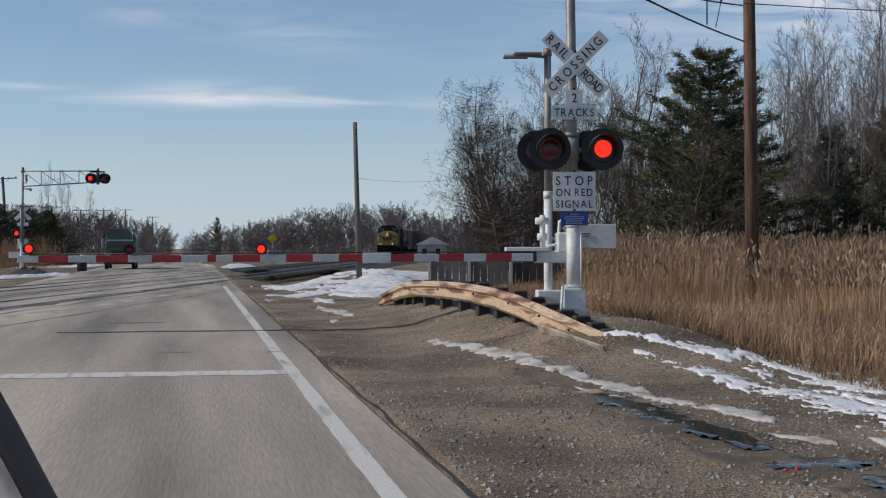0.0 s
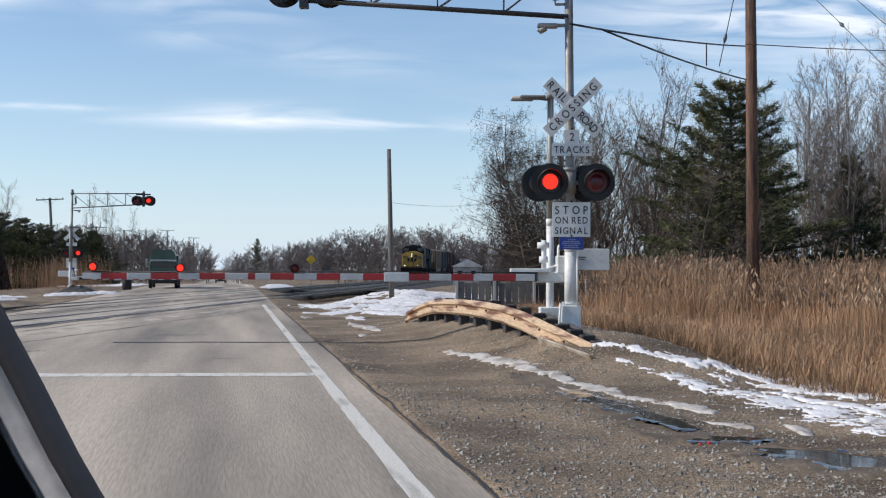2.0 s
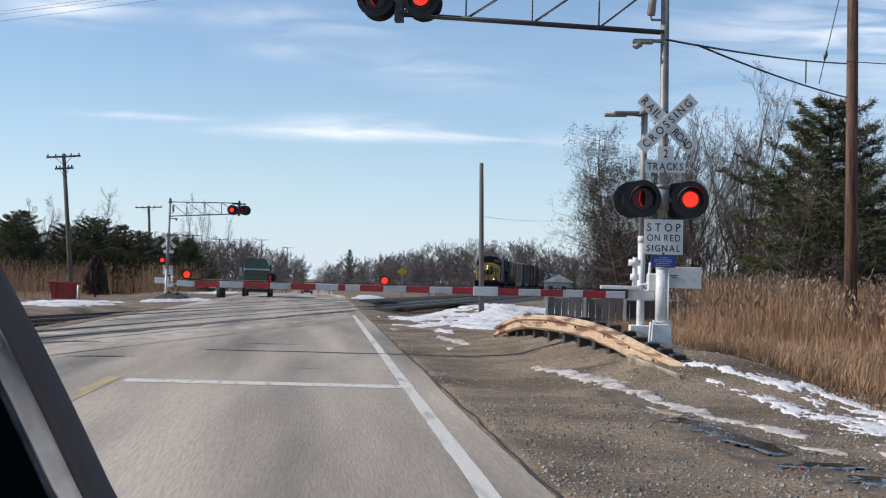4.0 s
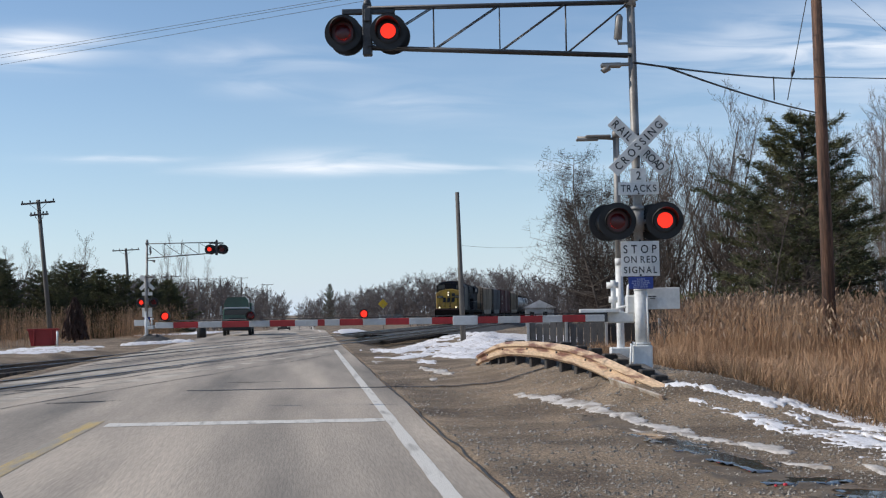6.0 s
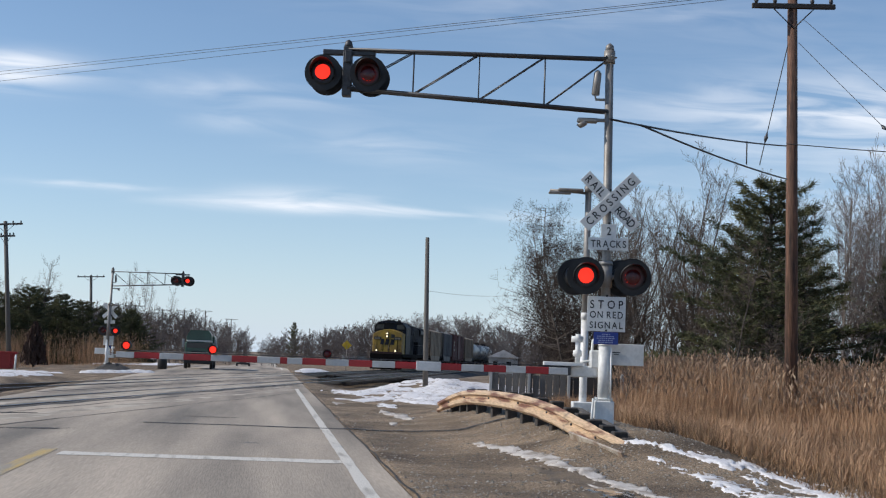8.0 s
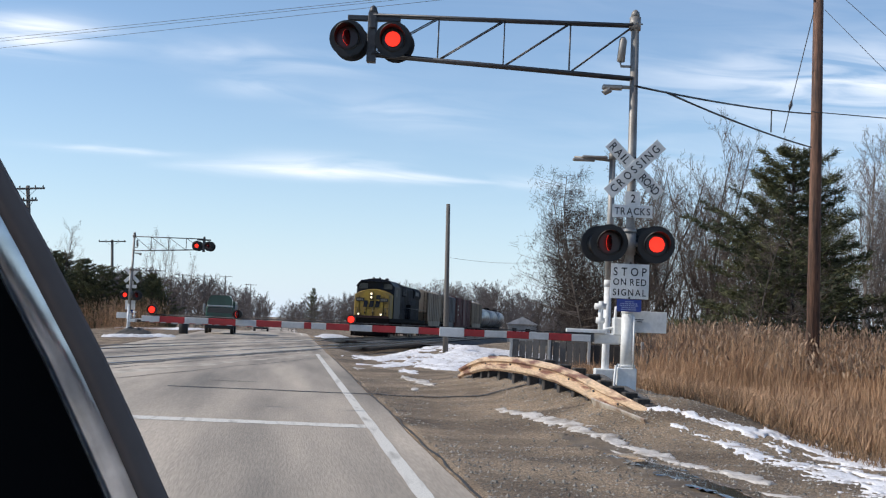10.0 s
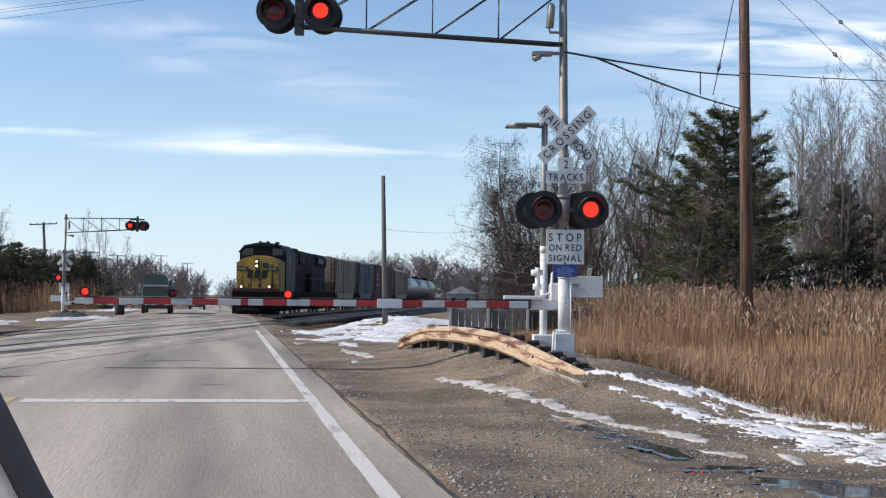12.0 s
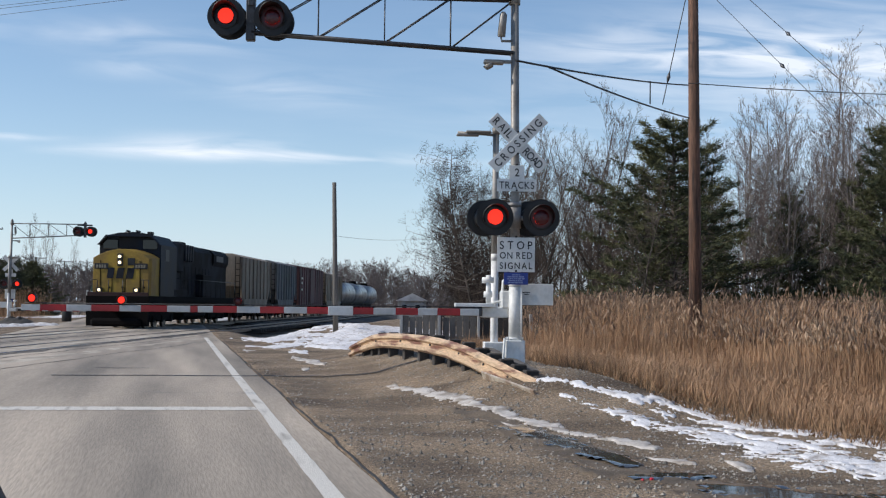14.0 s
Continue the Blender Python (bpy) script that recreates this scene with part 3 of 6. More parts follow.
def track_bed(n0, y_from, y_to, idx):
    """Rails sunk in the road; sleepers and ballast away from it."""
    turn = Matrix.Translation(on_track(0, n0)) @ pose(0, 0, 0, 0, 0, -TRACK)
    t = thing("railway_track", turn, "rusty railway track on dark ballast crossing the road", "railway track", "two railway tracks")
    for x in (-0.7175, 0.7175):
        r = Soup()
        r.box((x - 0.035, y_from, -0.12), (x + 0.035, y_to, 0.014), .008)
        r.box((x - 0.07, y_from, -0.16), (x + 0.07, y_to, -0.12), .0)
        r.box((x - 0.026, y_from, 0.013), (x + 0.026, y_to, 0.018), 0.0, mi=1)
        part("rail", r, [M_RAIL, M_RAILTOP], t)
    # where the road is crossed
    lo, hi = 22.0 - 6 * idx, 72.0 + 22 * idx
    for x, w in ((-0.7175 + 0.07, .028), (0.7175 - 0.07, .028), (0.7175 + 0.05, .014), (-0.7175 - .05, .014)):
        r = Soup()
        n = 40
        rows = []
        for i in range(n + 1):
            y = lo + (hi - lo) * i / n
            ww = w * (1 + 0.6 * noise.noise((y * 1.1, x * 9, idx)))
            rows.append(r.add([(x - ww, y, 0.0165), (x + ww, y, 0.0165)]))
        for a, b in zip(rows, rows[1:]):
            r.face((a, a + 1, b + 1, b), 0)
        part("flangeway", r, M_CRACK, t)
    tie = Soup().box((-1.3, -0.115, -0.25), (1.3, 0.115, -0.07), .012).mesh("sleeper", M_TIE)
    y, k = y_from, 0
    while y < y_to:
        p = turn @ Vector((0, y, 0))
        if (p.x - 1.3 > ROAD_R + 0.3 or p.x + 1.4 < ROAD_L) and 24 < p.y < 150:
            o = new("sleeper", tie)
            o.parent = t
            o.matrix_basis = pose(0, y, 0, 0, 0, (k * 37 % 7) - 3)
        y += 0.53
        k += 1
    return t


def ballast():
    s = Soup()
    mid = (NEAR_N + FAR_N) / 2
    for sgn in (1, -1):
        rows = []
        for i in range(150):
            q = 62 + sgn * 0 + (i * 2.0 if sgn > 0 else -(i * 0.6))
            row = []
            for w, z in ((-5.6, -0.55), (-4.4, -0.14), (-2.2, -0.10), (0, -0.14), (2.2, -0.10), (4.2, -0.14), (5.4, -0.5)):
                p = on_track(q, mid + w)
                row.append((p.x, p.y, z + 0.05 * noise.noise((p.x * 2, p.y * 2, 4))))
            ok = min(r[0] for r in row) > ROAD_R - 1.5 if sgn > 0 else max(r[0] for r in row) < ROAD_L + 1.2
            if ok:
                rows.append(s.add(row))
        for a, b in zip(rows, rows[1:]):
            for j in range(6):
                s.face((a + j, a + j + 1, b + j + 1, b + j), 0, True)
    tagged(new("ballast_bed", s.mesh("ballast_bed", M_BALLAST)), "dark stone ballast bed under the tracks", "ballast", kind="structure")


# ---- crossing signals ----
RL_CHANGE = [0.53, 1.67, 2.87, 4.07, 5.27, 6.38, 7.67, 8.87, 10.07, 11.27, 12.38, 13.65]   # right-hand lamp goes out, left-hand one comes on
LR_CHANGE = [1.07, 2.27, 3.47, 4.67, 5.87, 7.07, 8.27, 9.47, 10.67, 11.87, 13.07]
LENSES = []           # (lens, where it sits, lit first, facing)


def lens_disc(r):
    """A lens lit on the side towards -y and dark on the other: it turns over to flash."""
    s = Soup()
    for sgn, mi in ((-1, 0), (1, 1)):
        rings = [(0.0, 0.022), (0.45, 0.018), (0.8, 0.010), (1.0, 0.002)]
        k0 = s.add([(0, sgn * 0.022, 0)])
        prev = None
        for f, d in rings[1:]:
            k = s.add([(r * f * math.cos(2 * math.pi * j / 20), sgn * d, r * f * math.sin(2 * math.pi * j / 20)) for j in range(20)])
            for j in range(20):
                q = (j + 1) % 20
                s.face((k0, k + j, k + q) if prev is None else (prev + j, k + j, k + q, prev + q), mi, True)
            prev = k
    return s


def light_head(parent, x, y, z, facing, side):
    """One round flashing lamp: black background disc, housing, hood and lens. facing -1 looks to -y."""
    head = part("light_head", Soup().tube([(x, y + facing * 0.00, z), (x, y + facing * 0.012, z)], [0.272, 0.285], 36).tube(
        [(x, y - facing * 0.14, z), (x, y - facing * 0.10, z), (x, y, z)], [0.10, 0.16, 0.175], 20), M_BLACK, parent, "round black signal lamp with hood")
    h = Soup()
    n, a0, a1 = 22, radians(-35), radians(215)
    rows = []
    for i in range(n + 1):
        a = a0 + (a1 - a0) * i / n
        d = 0.06 + 0.24 * max(0.0, math.sin(max(0, min(math.pi, (a - radians(-20)) / radians(220) * math.pi)))) ** 0.7
        row = []
        for r in (0.185, 0.178):
            row += [(x + r * math.cos(a), y + facing * 0.01, z + r * math.sin(a)), (x + (r + 0.012) * math.cos(a), y + facing * d, z + (r + 0.012) * math.sin(a) - 0.03 * d)]
        rows.append(h.add(row))
    for a, b in zip(rows, rows[1:]):
        h.face((a, a + 1, b + 1, b), 0, True), h.face((a + 2, a + 3, b + 3, b + 2), 0, True), h.face((a + 1, a + 3, b + 3, b + 1), 0, True)
    part("hood", h, M_BLACK, head)
    part("reflector", Soup().tube([(x, y + facing * 0.014, z), (x, y + facing * 0.018, z)], [0.165, 0.165], 24), M_REFLECT, head)
    ring = Soup()
    k0 = ring.add([(x + r * math.cos(2 * math.pi * j / 28), y + facing * d, z + r * math.sin(2 * math.pi * j / 28)) for r, d in ((0.19, 0.02), (0.165, 0.035), (0.155, 0.03)) for j in range(28)])
    for q in range(2):
        for j in range(28):
            e = (j + 1) % 28
            ring.face((k0 + q * 28 + j, k0 + q * 28 + e, k0 + (q + 1) * 28 + e, k0 + (q + 1) * 28 + j), 0, True)
    part("lens_ring", ring, M_BLACK, head)
    lens = part("lens", lens_disc(0.118), [M_LENSLIT, M_LENSDARK], head, "round red signal lens")
    LENSES.append((lens, Vector((x, y + facing * 0.06, z)), side, facing))
    return head


def crossing_signal(m, near):
    lab = "silver crossing mast with crossbuck, flashing red lamps and cantilever"
    t = thing("crossing_signal", m, lab, "railroad signal", "crossing signals")
    # foundation and mast
    s = Soup().box((-0.15, -0.15, -0.35), (0.15, 0.15, 0.30), .015)
    for x in (-.11, .11):
        for y in (-.11, .11):
            s.tube([(x, y, .30), (x, y, .35)], .018, 6)
    part("foundation_box", s, M_WHITEPAINT, t, "white steel junction box base")
    part("mast_sleeve", Soup().tube([(0, 0, .30), (0, 0, 1.13)], .092, 20).tube([(0, 0, 1.13), (0, 0, 1.16)], [.102, .094], 20).tube([(0, 0, .30), (0, 0, .34)], .12, 20), M_WHITEPAINT, t, "white painted lower mast")
    part("mast", Soup().tube([(0, 0, 1.12), (-.01, 0, 2.6), (-.045, 0, 5.74)], [.072, .068, .062], 18), M_GALV, t)
    cap = Soup().tube([(-.045, 0, 5.50), (-.045, 0, 5.70)], .088, 16).tube([(-.045, 0, 5.70), (-.045, 0, 5.78), (-.045, 0, 5.82)], [.072, .06, .018], 14)
    for a in range(6):
        cap.tube([(-.045 + .08 * math.cos(a), .08 * math.sin(a), 5.6), (-.045 + .115 * math.cos(a), .115 * math.sin(a), 5.6)], .014, 6)
    part("mast_cap", cap, M_GALV, t)
    # crossbuck
    buck = part("crossbuck", Soup().box((-.05, -.13, 3.2), (.03, -.10, 3.4), .004), M_GALV, t, "white crossbuck with black letters")
    for ang, words in ((45, (("CROSSING", 0, .96),)), (-45, (("RAIL", -0.33, .36), ("ROAD", 0.33, .36)))):
        dy = -.152 if ang > 0 else -.140
        mm = Matrix.Translation((.012, dy, 3.327)) @ Matrix.Rotation(radians(-ang), 4, "Y")
        blade = part("crossbuck_blade", Soup().box((-.556, -.004, -.1), (.556, .004, .1), .003, mm), M_SIGNWHITE, buck)
        for w, off, wide in words:
            letters(w, .122, wide, blade, mm @ Matrix.Translation((off, -.0055, 0)) @ Matrix.Rotation(radians(90), 4, "X"), M_LETTER)
    for z in (3.16, 3.50):
        part("bolt", Soup().tube([(.012, -.17, z), (.012, -.15, z)], .016, 8), M_BLACK, buck)
    # track number plate
    flat = Matrix.Rotation(radians(90), 4, "X")
    ts = part("track_count_sign", Soup().box((-.118, -.118, 2.772), (.118, -.110, 2.985), .003), M_SIGNWHITE, t, "white plate with the number 2")
    letters("2", .125, .1, ts, Matrix.Translation((.005, -.1195, 2.875)) @ flat, M_LETTER)
    tk = part("tracks_sign", Soup().box((-.305, -.124, 2.582), (.305, -.116, 2.774), .003), M_SIGNWHITE, t, "white plate reading tracks")
    letters("TRACKS", .108, .54, tk, Matrix.Translation((0, -.1255, 2.678)) @ flat, M_LETTER)
    for z in (2.60, 2.995, 1.885, 1.36):
        part("bolt", Soup().tube([(.0, -.135, z), (.0, -.11, z)], .016, 8), M_BLACK, t)
    # crossarm and lamps
    arm = Soup().tube([(-.38, 0, 2.18), (.42, 0, 2.18)], .035, 10).tube([(-.02, 0, 2.02), (-.02, 0, 2.36)], .105, 16).tube([(-.02, 0, 2.36), (-.02, 0, 2.42)], [.12, .1], 16)
    part("lamp_crossarm", arm, M_GALV, t)
    for x, side in ((-.335, "L"), (.375, "R")):
        light_head(t, x, -.16, 2.18, -1, side)
        light_head(t, x - .13, .17, 2.18, 1, side)
    # regulatory plates
    st = part("stop_on_red_sign", Soup().box((-.29, -.112, 1.345), (.29, -.104, 1.875), .003), M_SIGNWHITE, t, "white plate reading stop on red signal")
    for w, z, cap, wide in (("STOP", 1.755, .125, .50), ("ON RED", 1.598, .102, .50), ("SIGNAL", 1.440, .102, .50)):
        letters(w, cap, wide, st, Matrix.Translation((0, -.1135, z)) @ flat, M_LETTER)
    bl = part("notice_plate", Soup().box((-.185, -.13, 1.15), (.185, -.122, 1.335), .003), M_SIGNBLUE, t, "small blue notice plate with pale print")
    bars = Soup()
    r = random.Random(4)
    for i, z in enumerate((1.30, 1.27, 1.24, 1.21, 1.18)):
        w = (.06, .13, .14, .11, .12)[i]
        x = -w
        while x < w - .01:
            e = x + r.uniform(.015, .05)
            bars.box((x, -.1325, z - .007), (min(e, w), -.1305, z + .007))
            x = e + .01
    part("print", bars, M_PALEBLUE, bl)
    # cantilever
    zt0, zt1, zb0, zb1, L = 5.57, 5.58, 4.74, 4.965, -4.1
    for y in (-.06, .06):
        part("top_chord", Soup().tube([(-.06, y, zt0), (L, y, zt1)], .024, 8), M_STEEL, t)
        part("bottom_chord", Soup().tube([(-.06, y, zb0), (L, y, zb1)], .028, 8), M_STEEL, t)
    xs = [L, -3.08, -2.06, -1.04, -.06]
    for i, x in enumerate(xs[:-1]):
        f = (x + .06) / (L + .06)
        zt, zb = zt0 + (zt1 - zt0) * f, zb0 + (zb1 - zb0) * f
        f2 = (xs[i + 1] + .06) / (L + .06)
        zt2 = zt0 + (zt1 - zt0) * f2
        for y in (-.05, .05):
            if i:
                part("truss_post", Soup().tube([(x, y, zt), (x, y, zb)], .011, 6), M_STEEL, t)
            part("truss_brace", Soup().tube([(x, y, zb), (xs[i + 1], y, zt2)], .010, 6), M_STEEL, t)
    hd = Soup().box((L - .08, -.08, 4.84), (L + .06, .08, 5.62), .01).tube([(L - .01, 0, 5.62), (L - .01, 0, 5.67), (L - .01, 0, 5.71), (L - .01, 0, 5.74)], [.075, .06, .05, .012], 12)
    hd.box((L - .4, -.05, 5.49), (L + .42, .05, 5.57), .008).box((L - .05, -.12, 5.36), (L + .05, .02, 5.55), .01)
    part("cantilever_tip", hd, M_STEEL, t)
    for x, side in ((L - .37, "L"), (L + .33, "R")):
        light_head(t, x, -.17, 5.17, -1, side)
        light_head(t, x + .03, .18, 5.17, 1, side)
    # bell, floodlight and bracket
    part("bell", Soup().tube([(-.27, -.02, 4.99), (-.25, -.02, 5.0), (-.22, -.02, 5.34), (-.22, -.02, 5.38)], [.03, .062, .058, .03], 12).tube([(-.26, 0, 5.02), (-.24, 0, 4.93), (-.04, 0, 4.93)], .022, 8), M_GALV, t, "grey cylindrical crossing bell")
    part("floodlight", Soup().box((-.52, -.07, 4.56), (-.2, .07, 4.63), .02).tube([(-.45, 0, 4.56), (-.42, 0, 4.5)], [.09, .06], 12).box((-.22, -.03, 4.58), (-.04, .03, 4.63), .01), M_GALV, t, "small grey floodlight under the cantilever")
    if near:
        part("conduit", Soup().tube([(.09, -.15, .3), (.09, -.1, 1.1)], .014, 6).tube([(-.2, -.16, -.2), (-.17, -.17, .33)], .02, 6), M_WHITEPAINT, t)
    return t


def crossing_gate(m, near):
    t = thing("crossing_gate", m, "lowered red and white crossing gate with lamps", "railroad gate", "crossing gates")
    # drive box and counterweight plates on a short mast
    part("gate_mast", Soup().tube([(-.22, .95, 1.6), (-.22, .95, 3.68)], [.056, .05], 14), M_GALV, t, "grey mast with a lamp arm")
    part("gate_mast_foot", Soup().tube([(-.22, .95, -.3), (-.22, .95, 1.6)], [.062, .06], 14).tube([(-.22, .95, 1.55), (-.22, .95, 1.66)], .066, 12), M_WHITEPAINT, t, "white lower mast")
    part("gate_foundation", Soup().box((-.39, .78, -.4), (-.04, 1.12, .24), .012), M_WHITEPAINT, t)
    la = Soup().tube([(-.2, .95, 3.58), (-.4, .95, 3.60), (-.84, .95, 3.62)], .022, 8).box((-.72, .86, 3.60), (-.30, 1.04, 3.65), .02).box((-.86, .88, 3.565), (-.50, 1.02, 3.60), .01).tube([(-.22, .95, 3.6), (-.22, .95, 3.71)], .062, 10)
    part("lamp_arm", la, M_GALV, t, "flat grey lamp head on an arm")
    part("drive_box", Soup().box((-.50, .1, .64), (-.08, .42, .81), .02).box((-.2, .08, .78), (.04, .4, 1.06), .02).box((-.92, .0, .80), (-.32, .2, .86), .008), M_WHITEPAINT, t, "white gate drive housing")
    part("linkage", Soup().tube([(-.34, .2, .86), (-.18, .2, .9), (-.16, .2, 1.2), (-.05, .2, 1.28)], .025, 8).tube([(-.45, .3, 1.0), (-.32, .3, 1.0)], .05, 10).tube([(-.48, .3, 1.22), (-.3, .3, 1.22)], .05, 10).tube([(-.38, .3, .8), (-.38, .3, 1.3)], .04, 8), M_WHITEPAINT, t)
    part("counterweight", Soup().box((.02, .16, .84), (.62, .19, 1.17), .006).box((.02, .36, .84), (.62, .39, 1.17), .006).box((.1, .15, 1.0), (.28, .155, 1.05), 0, None), M_WHITEPAINT, t, "white counterweight plate")
    bars = Soup().box((.12, .147, 1.03), (.26, .15, 1.045)).box((.16, .147, 1.0), (.24, .15, 1.012))
    part("print", bars, M_LETTER, t)
    # arm of alternate stripes, tapering
    tip = -7.46
    reds = [(-.84, -1.19), (-1.49, -1.83), (-2.17, -2.50), (-2.84, -3.18), (-3.53, -3.89), (-4.24, -4.60), (-4.83, -4.94), (-5.29, -5.68), (-6.00, -6.42), (-6.79, -7.18)]
    cuts, last = [], -.55
    for a, b in reds:
        cuts += [(last, a, M_ARMWHITE), (a, b, M_ARMRED)]
        last = b
    cuts.append((last, tip, M_ARMWHITE))
    for a, b, m_arm in cuts:
        hh = .053 - .008 * (a + .55) / (tip + .55)
        part("arm_stripe", Soup().box((b, -.02, .72 - hh), (a, .012, .72 + hh), .006), m_arm, t)
    part("arm_splice", Soup().box((-2.86, -.03, .648), (-2.48, .02, .79), .006), M_ARMWHITE, t)
    part("arm_root", Soup().box((-.95, .0, .66), (-.5, .05, .79), .008), M_STEEL, t)
    for k in range(22):
        cx = -.7 - k * .3
        part("wire_clip", Soup().box((cx - .012, -.01, .775), (cx + .012, .01, .795), .003), M_STEEL, t)
    part("arm_wire", Soup().tube([(-.5, .0, .797), (-3.6, .0, .793), (-7.4, .0, .785)], .008, 5), M_CABLE, t)
    for cx, mode in ((-7.30, "on"), (-5.97, "L"), (-4.22, "R")):
        z = .845 if mode != "on" else .86
        lp = part("arm_lamp", Soup().tube([(cx, -.035, z), (cx, .035, z)], [.068, .068], 20).box((cx - .03, -.03, .78), (cx + .03, .03, z - .05), .005).tube([(cx, -.075, z), (cx, -.035, z)], [.074, .07], 20, False), M_BLACK, t, "small round red gate lamp")
        lens = part("lens", lens_disc(.052), [M_LENSLIT, M_LENSDARK], lp)
        LENSES.append((lens, Vector((cx, -.045, z)), mode, -1))
    return t


def signals():
    near = pose(5.1, 18.75, 0.55, 0, 0, -8.6)
    crossing_signal(near, True)
    crossing_gate(near, True)
    far = pose(-9.15, 74.2, 0.05, 0, 0, 180 - 9)
    crossing_signal(far, False)
    crossing_gate(far, False)


def flash():
    """Turn each lens over at its changes."""
    for lens, at, mode, facing in LENSES:
        ang = 0.0 if facing < 0 else 180.0
        lit = mode in ("R", "on")
        if not lit:
            ang += 180
        rows = [(0.0, ang)]
        if mode != "on":
            for t, to in sorted([(t, "L") for t in RL_CHANGE] + [(t, "R") for t in LR_CHANGE]):
                on = mode == to
                t0 = t - 0.10 if on else t - 0.0
                if t0 < 0.05:
                    t0 = 0.05
                rows += [(t0, ang), (t0 + 1 / 30, ang + 60), (t0 + 2 / 30, ang + 120), (t0 + 0.1, ang + 180)]
                ang += 180
        rows.append((14.0, ang))
        keyed, seen = [], set()
        for t, a in rows:
            if frame(t) not in seen:
                seen.add(frame(t))
                keyed.append((t, Matrix.Translation(at) @ pose(0, 0, 0, 0, 0, a)))
        walk(lens, keyed)


# ---- guardrail, poles and wires ----
def guardrail():
    t = thing("guardrail", pose(0, 0, 0), "bent rusty tan guardrail on short dark posts", "guardrail")
    line = [(5.1, 16.3, .16), (4.95, 16.9, .34), (4.8, 17.5, .46), (4.66, 18.4, .59), (4.58, 19.6, .71), (4.54, 21.6, .79), (4.50, 24.2, .80), (4.36, 26.8, .745), (4.24, 28.3, .63), (4.05, 29.5, .40)]
    # smooth the line
    pts = []
    for i in range(len(line) - 1):
        p0, p1, p2, p3 = (Vector(line[max(0, i - 1)]), Vector(line[i]), Vector(line[i + 1]), Vector(line[min(len(line) - 1, i + 2)]))
        for k in range(6):
            u = k / 6
            pts.append(0.5 * ((2 * p1) + (p2 - p0) * u + (2 * p0 - 5 * p1 + 4 * p2 - p3) * u * u + (3 * p1 - p0 - 3 * p2 + p3) * u ** 3))
    pts.append(Vector(line[-1]))
    # W profile: (out towards the road, down from the top)
    prof = [(0.0, 0.0), (.055, .045), (.060, .095), (.004, .135), (.004, .165), (.066, .205), (.070, .265), (.02, .31)]

    def beam(a, b, drop=0.0, out=0.0):
        s = Soup()
        rows = []
        for i in range(a, b + 1):
            p, q = pts[max(0, i - 1)], pts[min(len(pts) - 1, i + 1)]
            d = (q - p)
            d.z = 0
            d.normalize()
            nrm = Vector((-d.y, d.x, 0))
            if nrm.x > 0:
                nrm = -nrm
            dent = 0.03 * noise.noise((i * 0.35, 2, out * 50))
            squash = 1.0 if 3 < i < len(pts) - 4 else 0.9
            row = [pts[i] + nrm * (o + out + dent) + Vector((0, 0, -dn * squash - drop)) for o, dn in prof]
            row += [v - nrm * 0.006 for v in row]
            rows.append(s.add(row))
        n = len(prof)
        for r0, r1 in zip(rows, rows[1:]):
            for j in range(n - 1):
                s.face((r0 + j, r0 + j + 1, r1 + j + 1, r1 + j), 0, False)
                s.face((r0 + n + j, r0 + n + j + 1, r1 + n + j + 1, r1 + n + j), 0, False)
            s.face((r0, r0 + n, r1 + n, r1), 0), s.face((r0 + n - 1, r0 + 2 * n - 1, r1 + 2 * n - 1, r1 + n - 1), 0)
        return s

    mid = 27
    part("beam", beam(0, mid), M_RUSTRAIL, t)
    part("beam", beam(mid - 1, len(pts) - 1, 0.004, -0.008), M_RUSTRAIL, t)
    part("torn_flange", Soup().box((0, 0, 0), (.03, 2.0, .12), .004, Matrix.Translation((4.74, 16.3, .14)) @ pose(0, 0, 0, 4.5, -25, 5)), mat("pale_bare_metal", (.55, .5, .42), .5, .3, base2=(.3, .22, .16), big=5), t, "pale torn strip of bare metal")
    for i in range(5, len(pts) - 3, 3):
        p = pts[i]
        z = land(p.x + .2, p.y) - .3
        part("post", Soup().box((p.x + .05, p.y - .1, z), (p.x + .25, p.y + .1, p.z + .015 + .05 * noise.noise((i * 1.7, 1, 1))), .015, None), M_POST, t)
    for i in range(2, len(pts) - 2, 6):
        q = pts[i]
        part("bolt", Soup().tube([(q.x - .03, q.y, q.z - .155), (q.x - .0, q.y, q.z - .155)], .018, 8), M_STEEL, t)
    # ragged earth and boards heaped behind it
    for i in (8, 14, 20):
        q = pts[i]
        part("plank", Soup().box((-.08, -.55, 0), (.08, .55, .06), .012, Matrix.Translation((q.x + .32, q.y + .3, q.z - .06)) @ pose(0, 0, 0, 8, 4, 6)), M_GREYWOOD, t)


def sag(a, b, drop, n=14):
    a, b = Vector(a), Vector(b)
    return [a.lerp(b, i / n) - Vector((0, 0, drop * 4 * (i / n) * (1 - i / n))) for i in range(n + 1)]


def wire(a, b, drop, r=0.012, label="thin dark overhead cable"):
    tagged(part("overhead_cable", Soup().tube(sag(a, b, drop), r, 5), M_CABLE), label, "cable", "overhead cables")


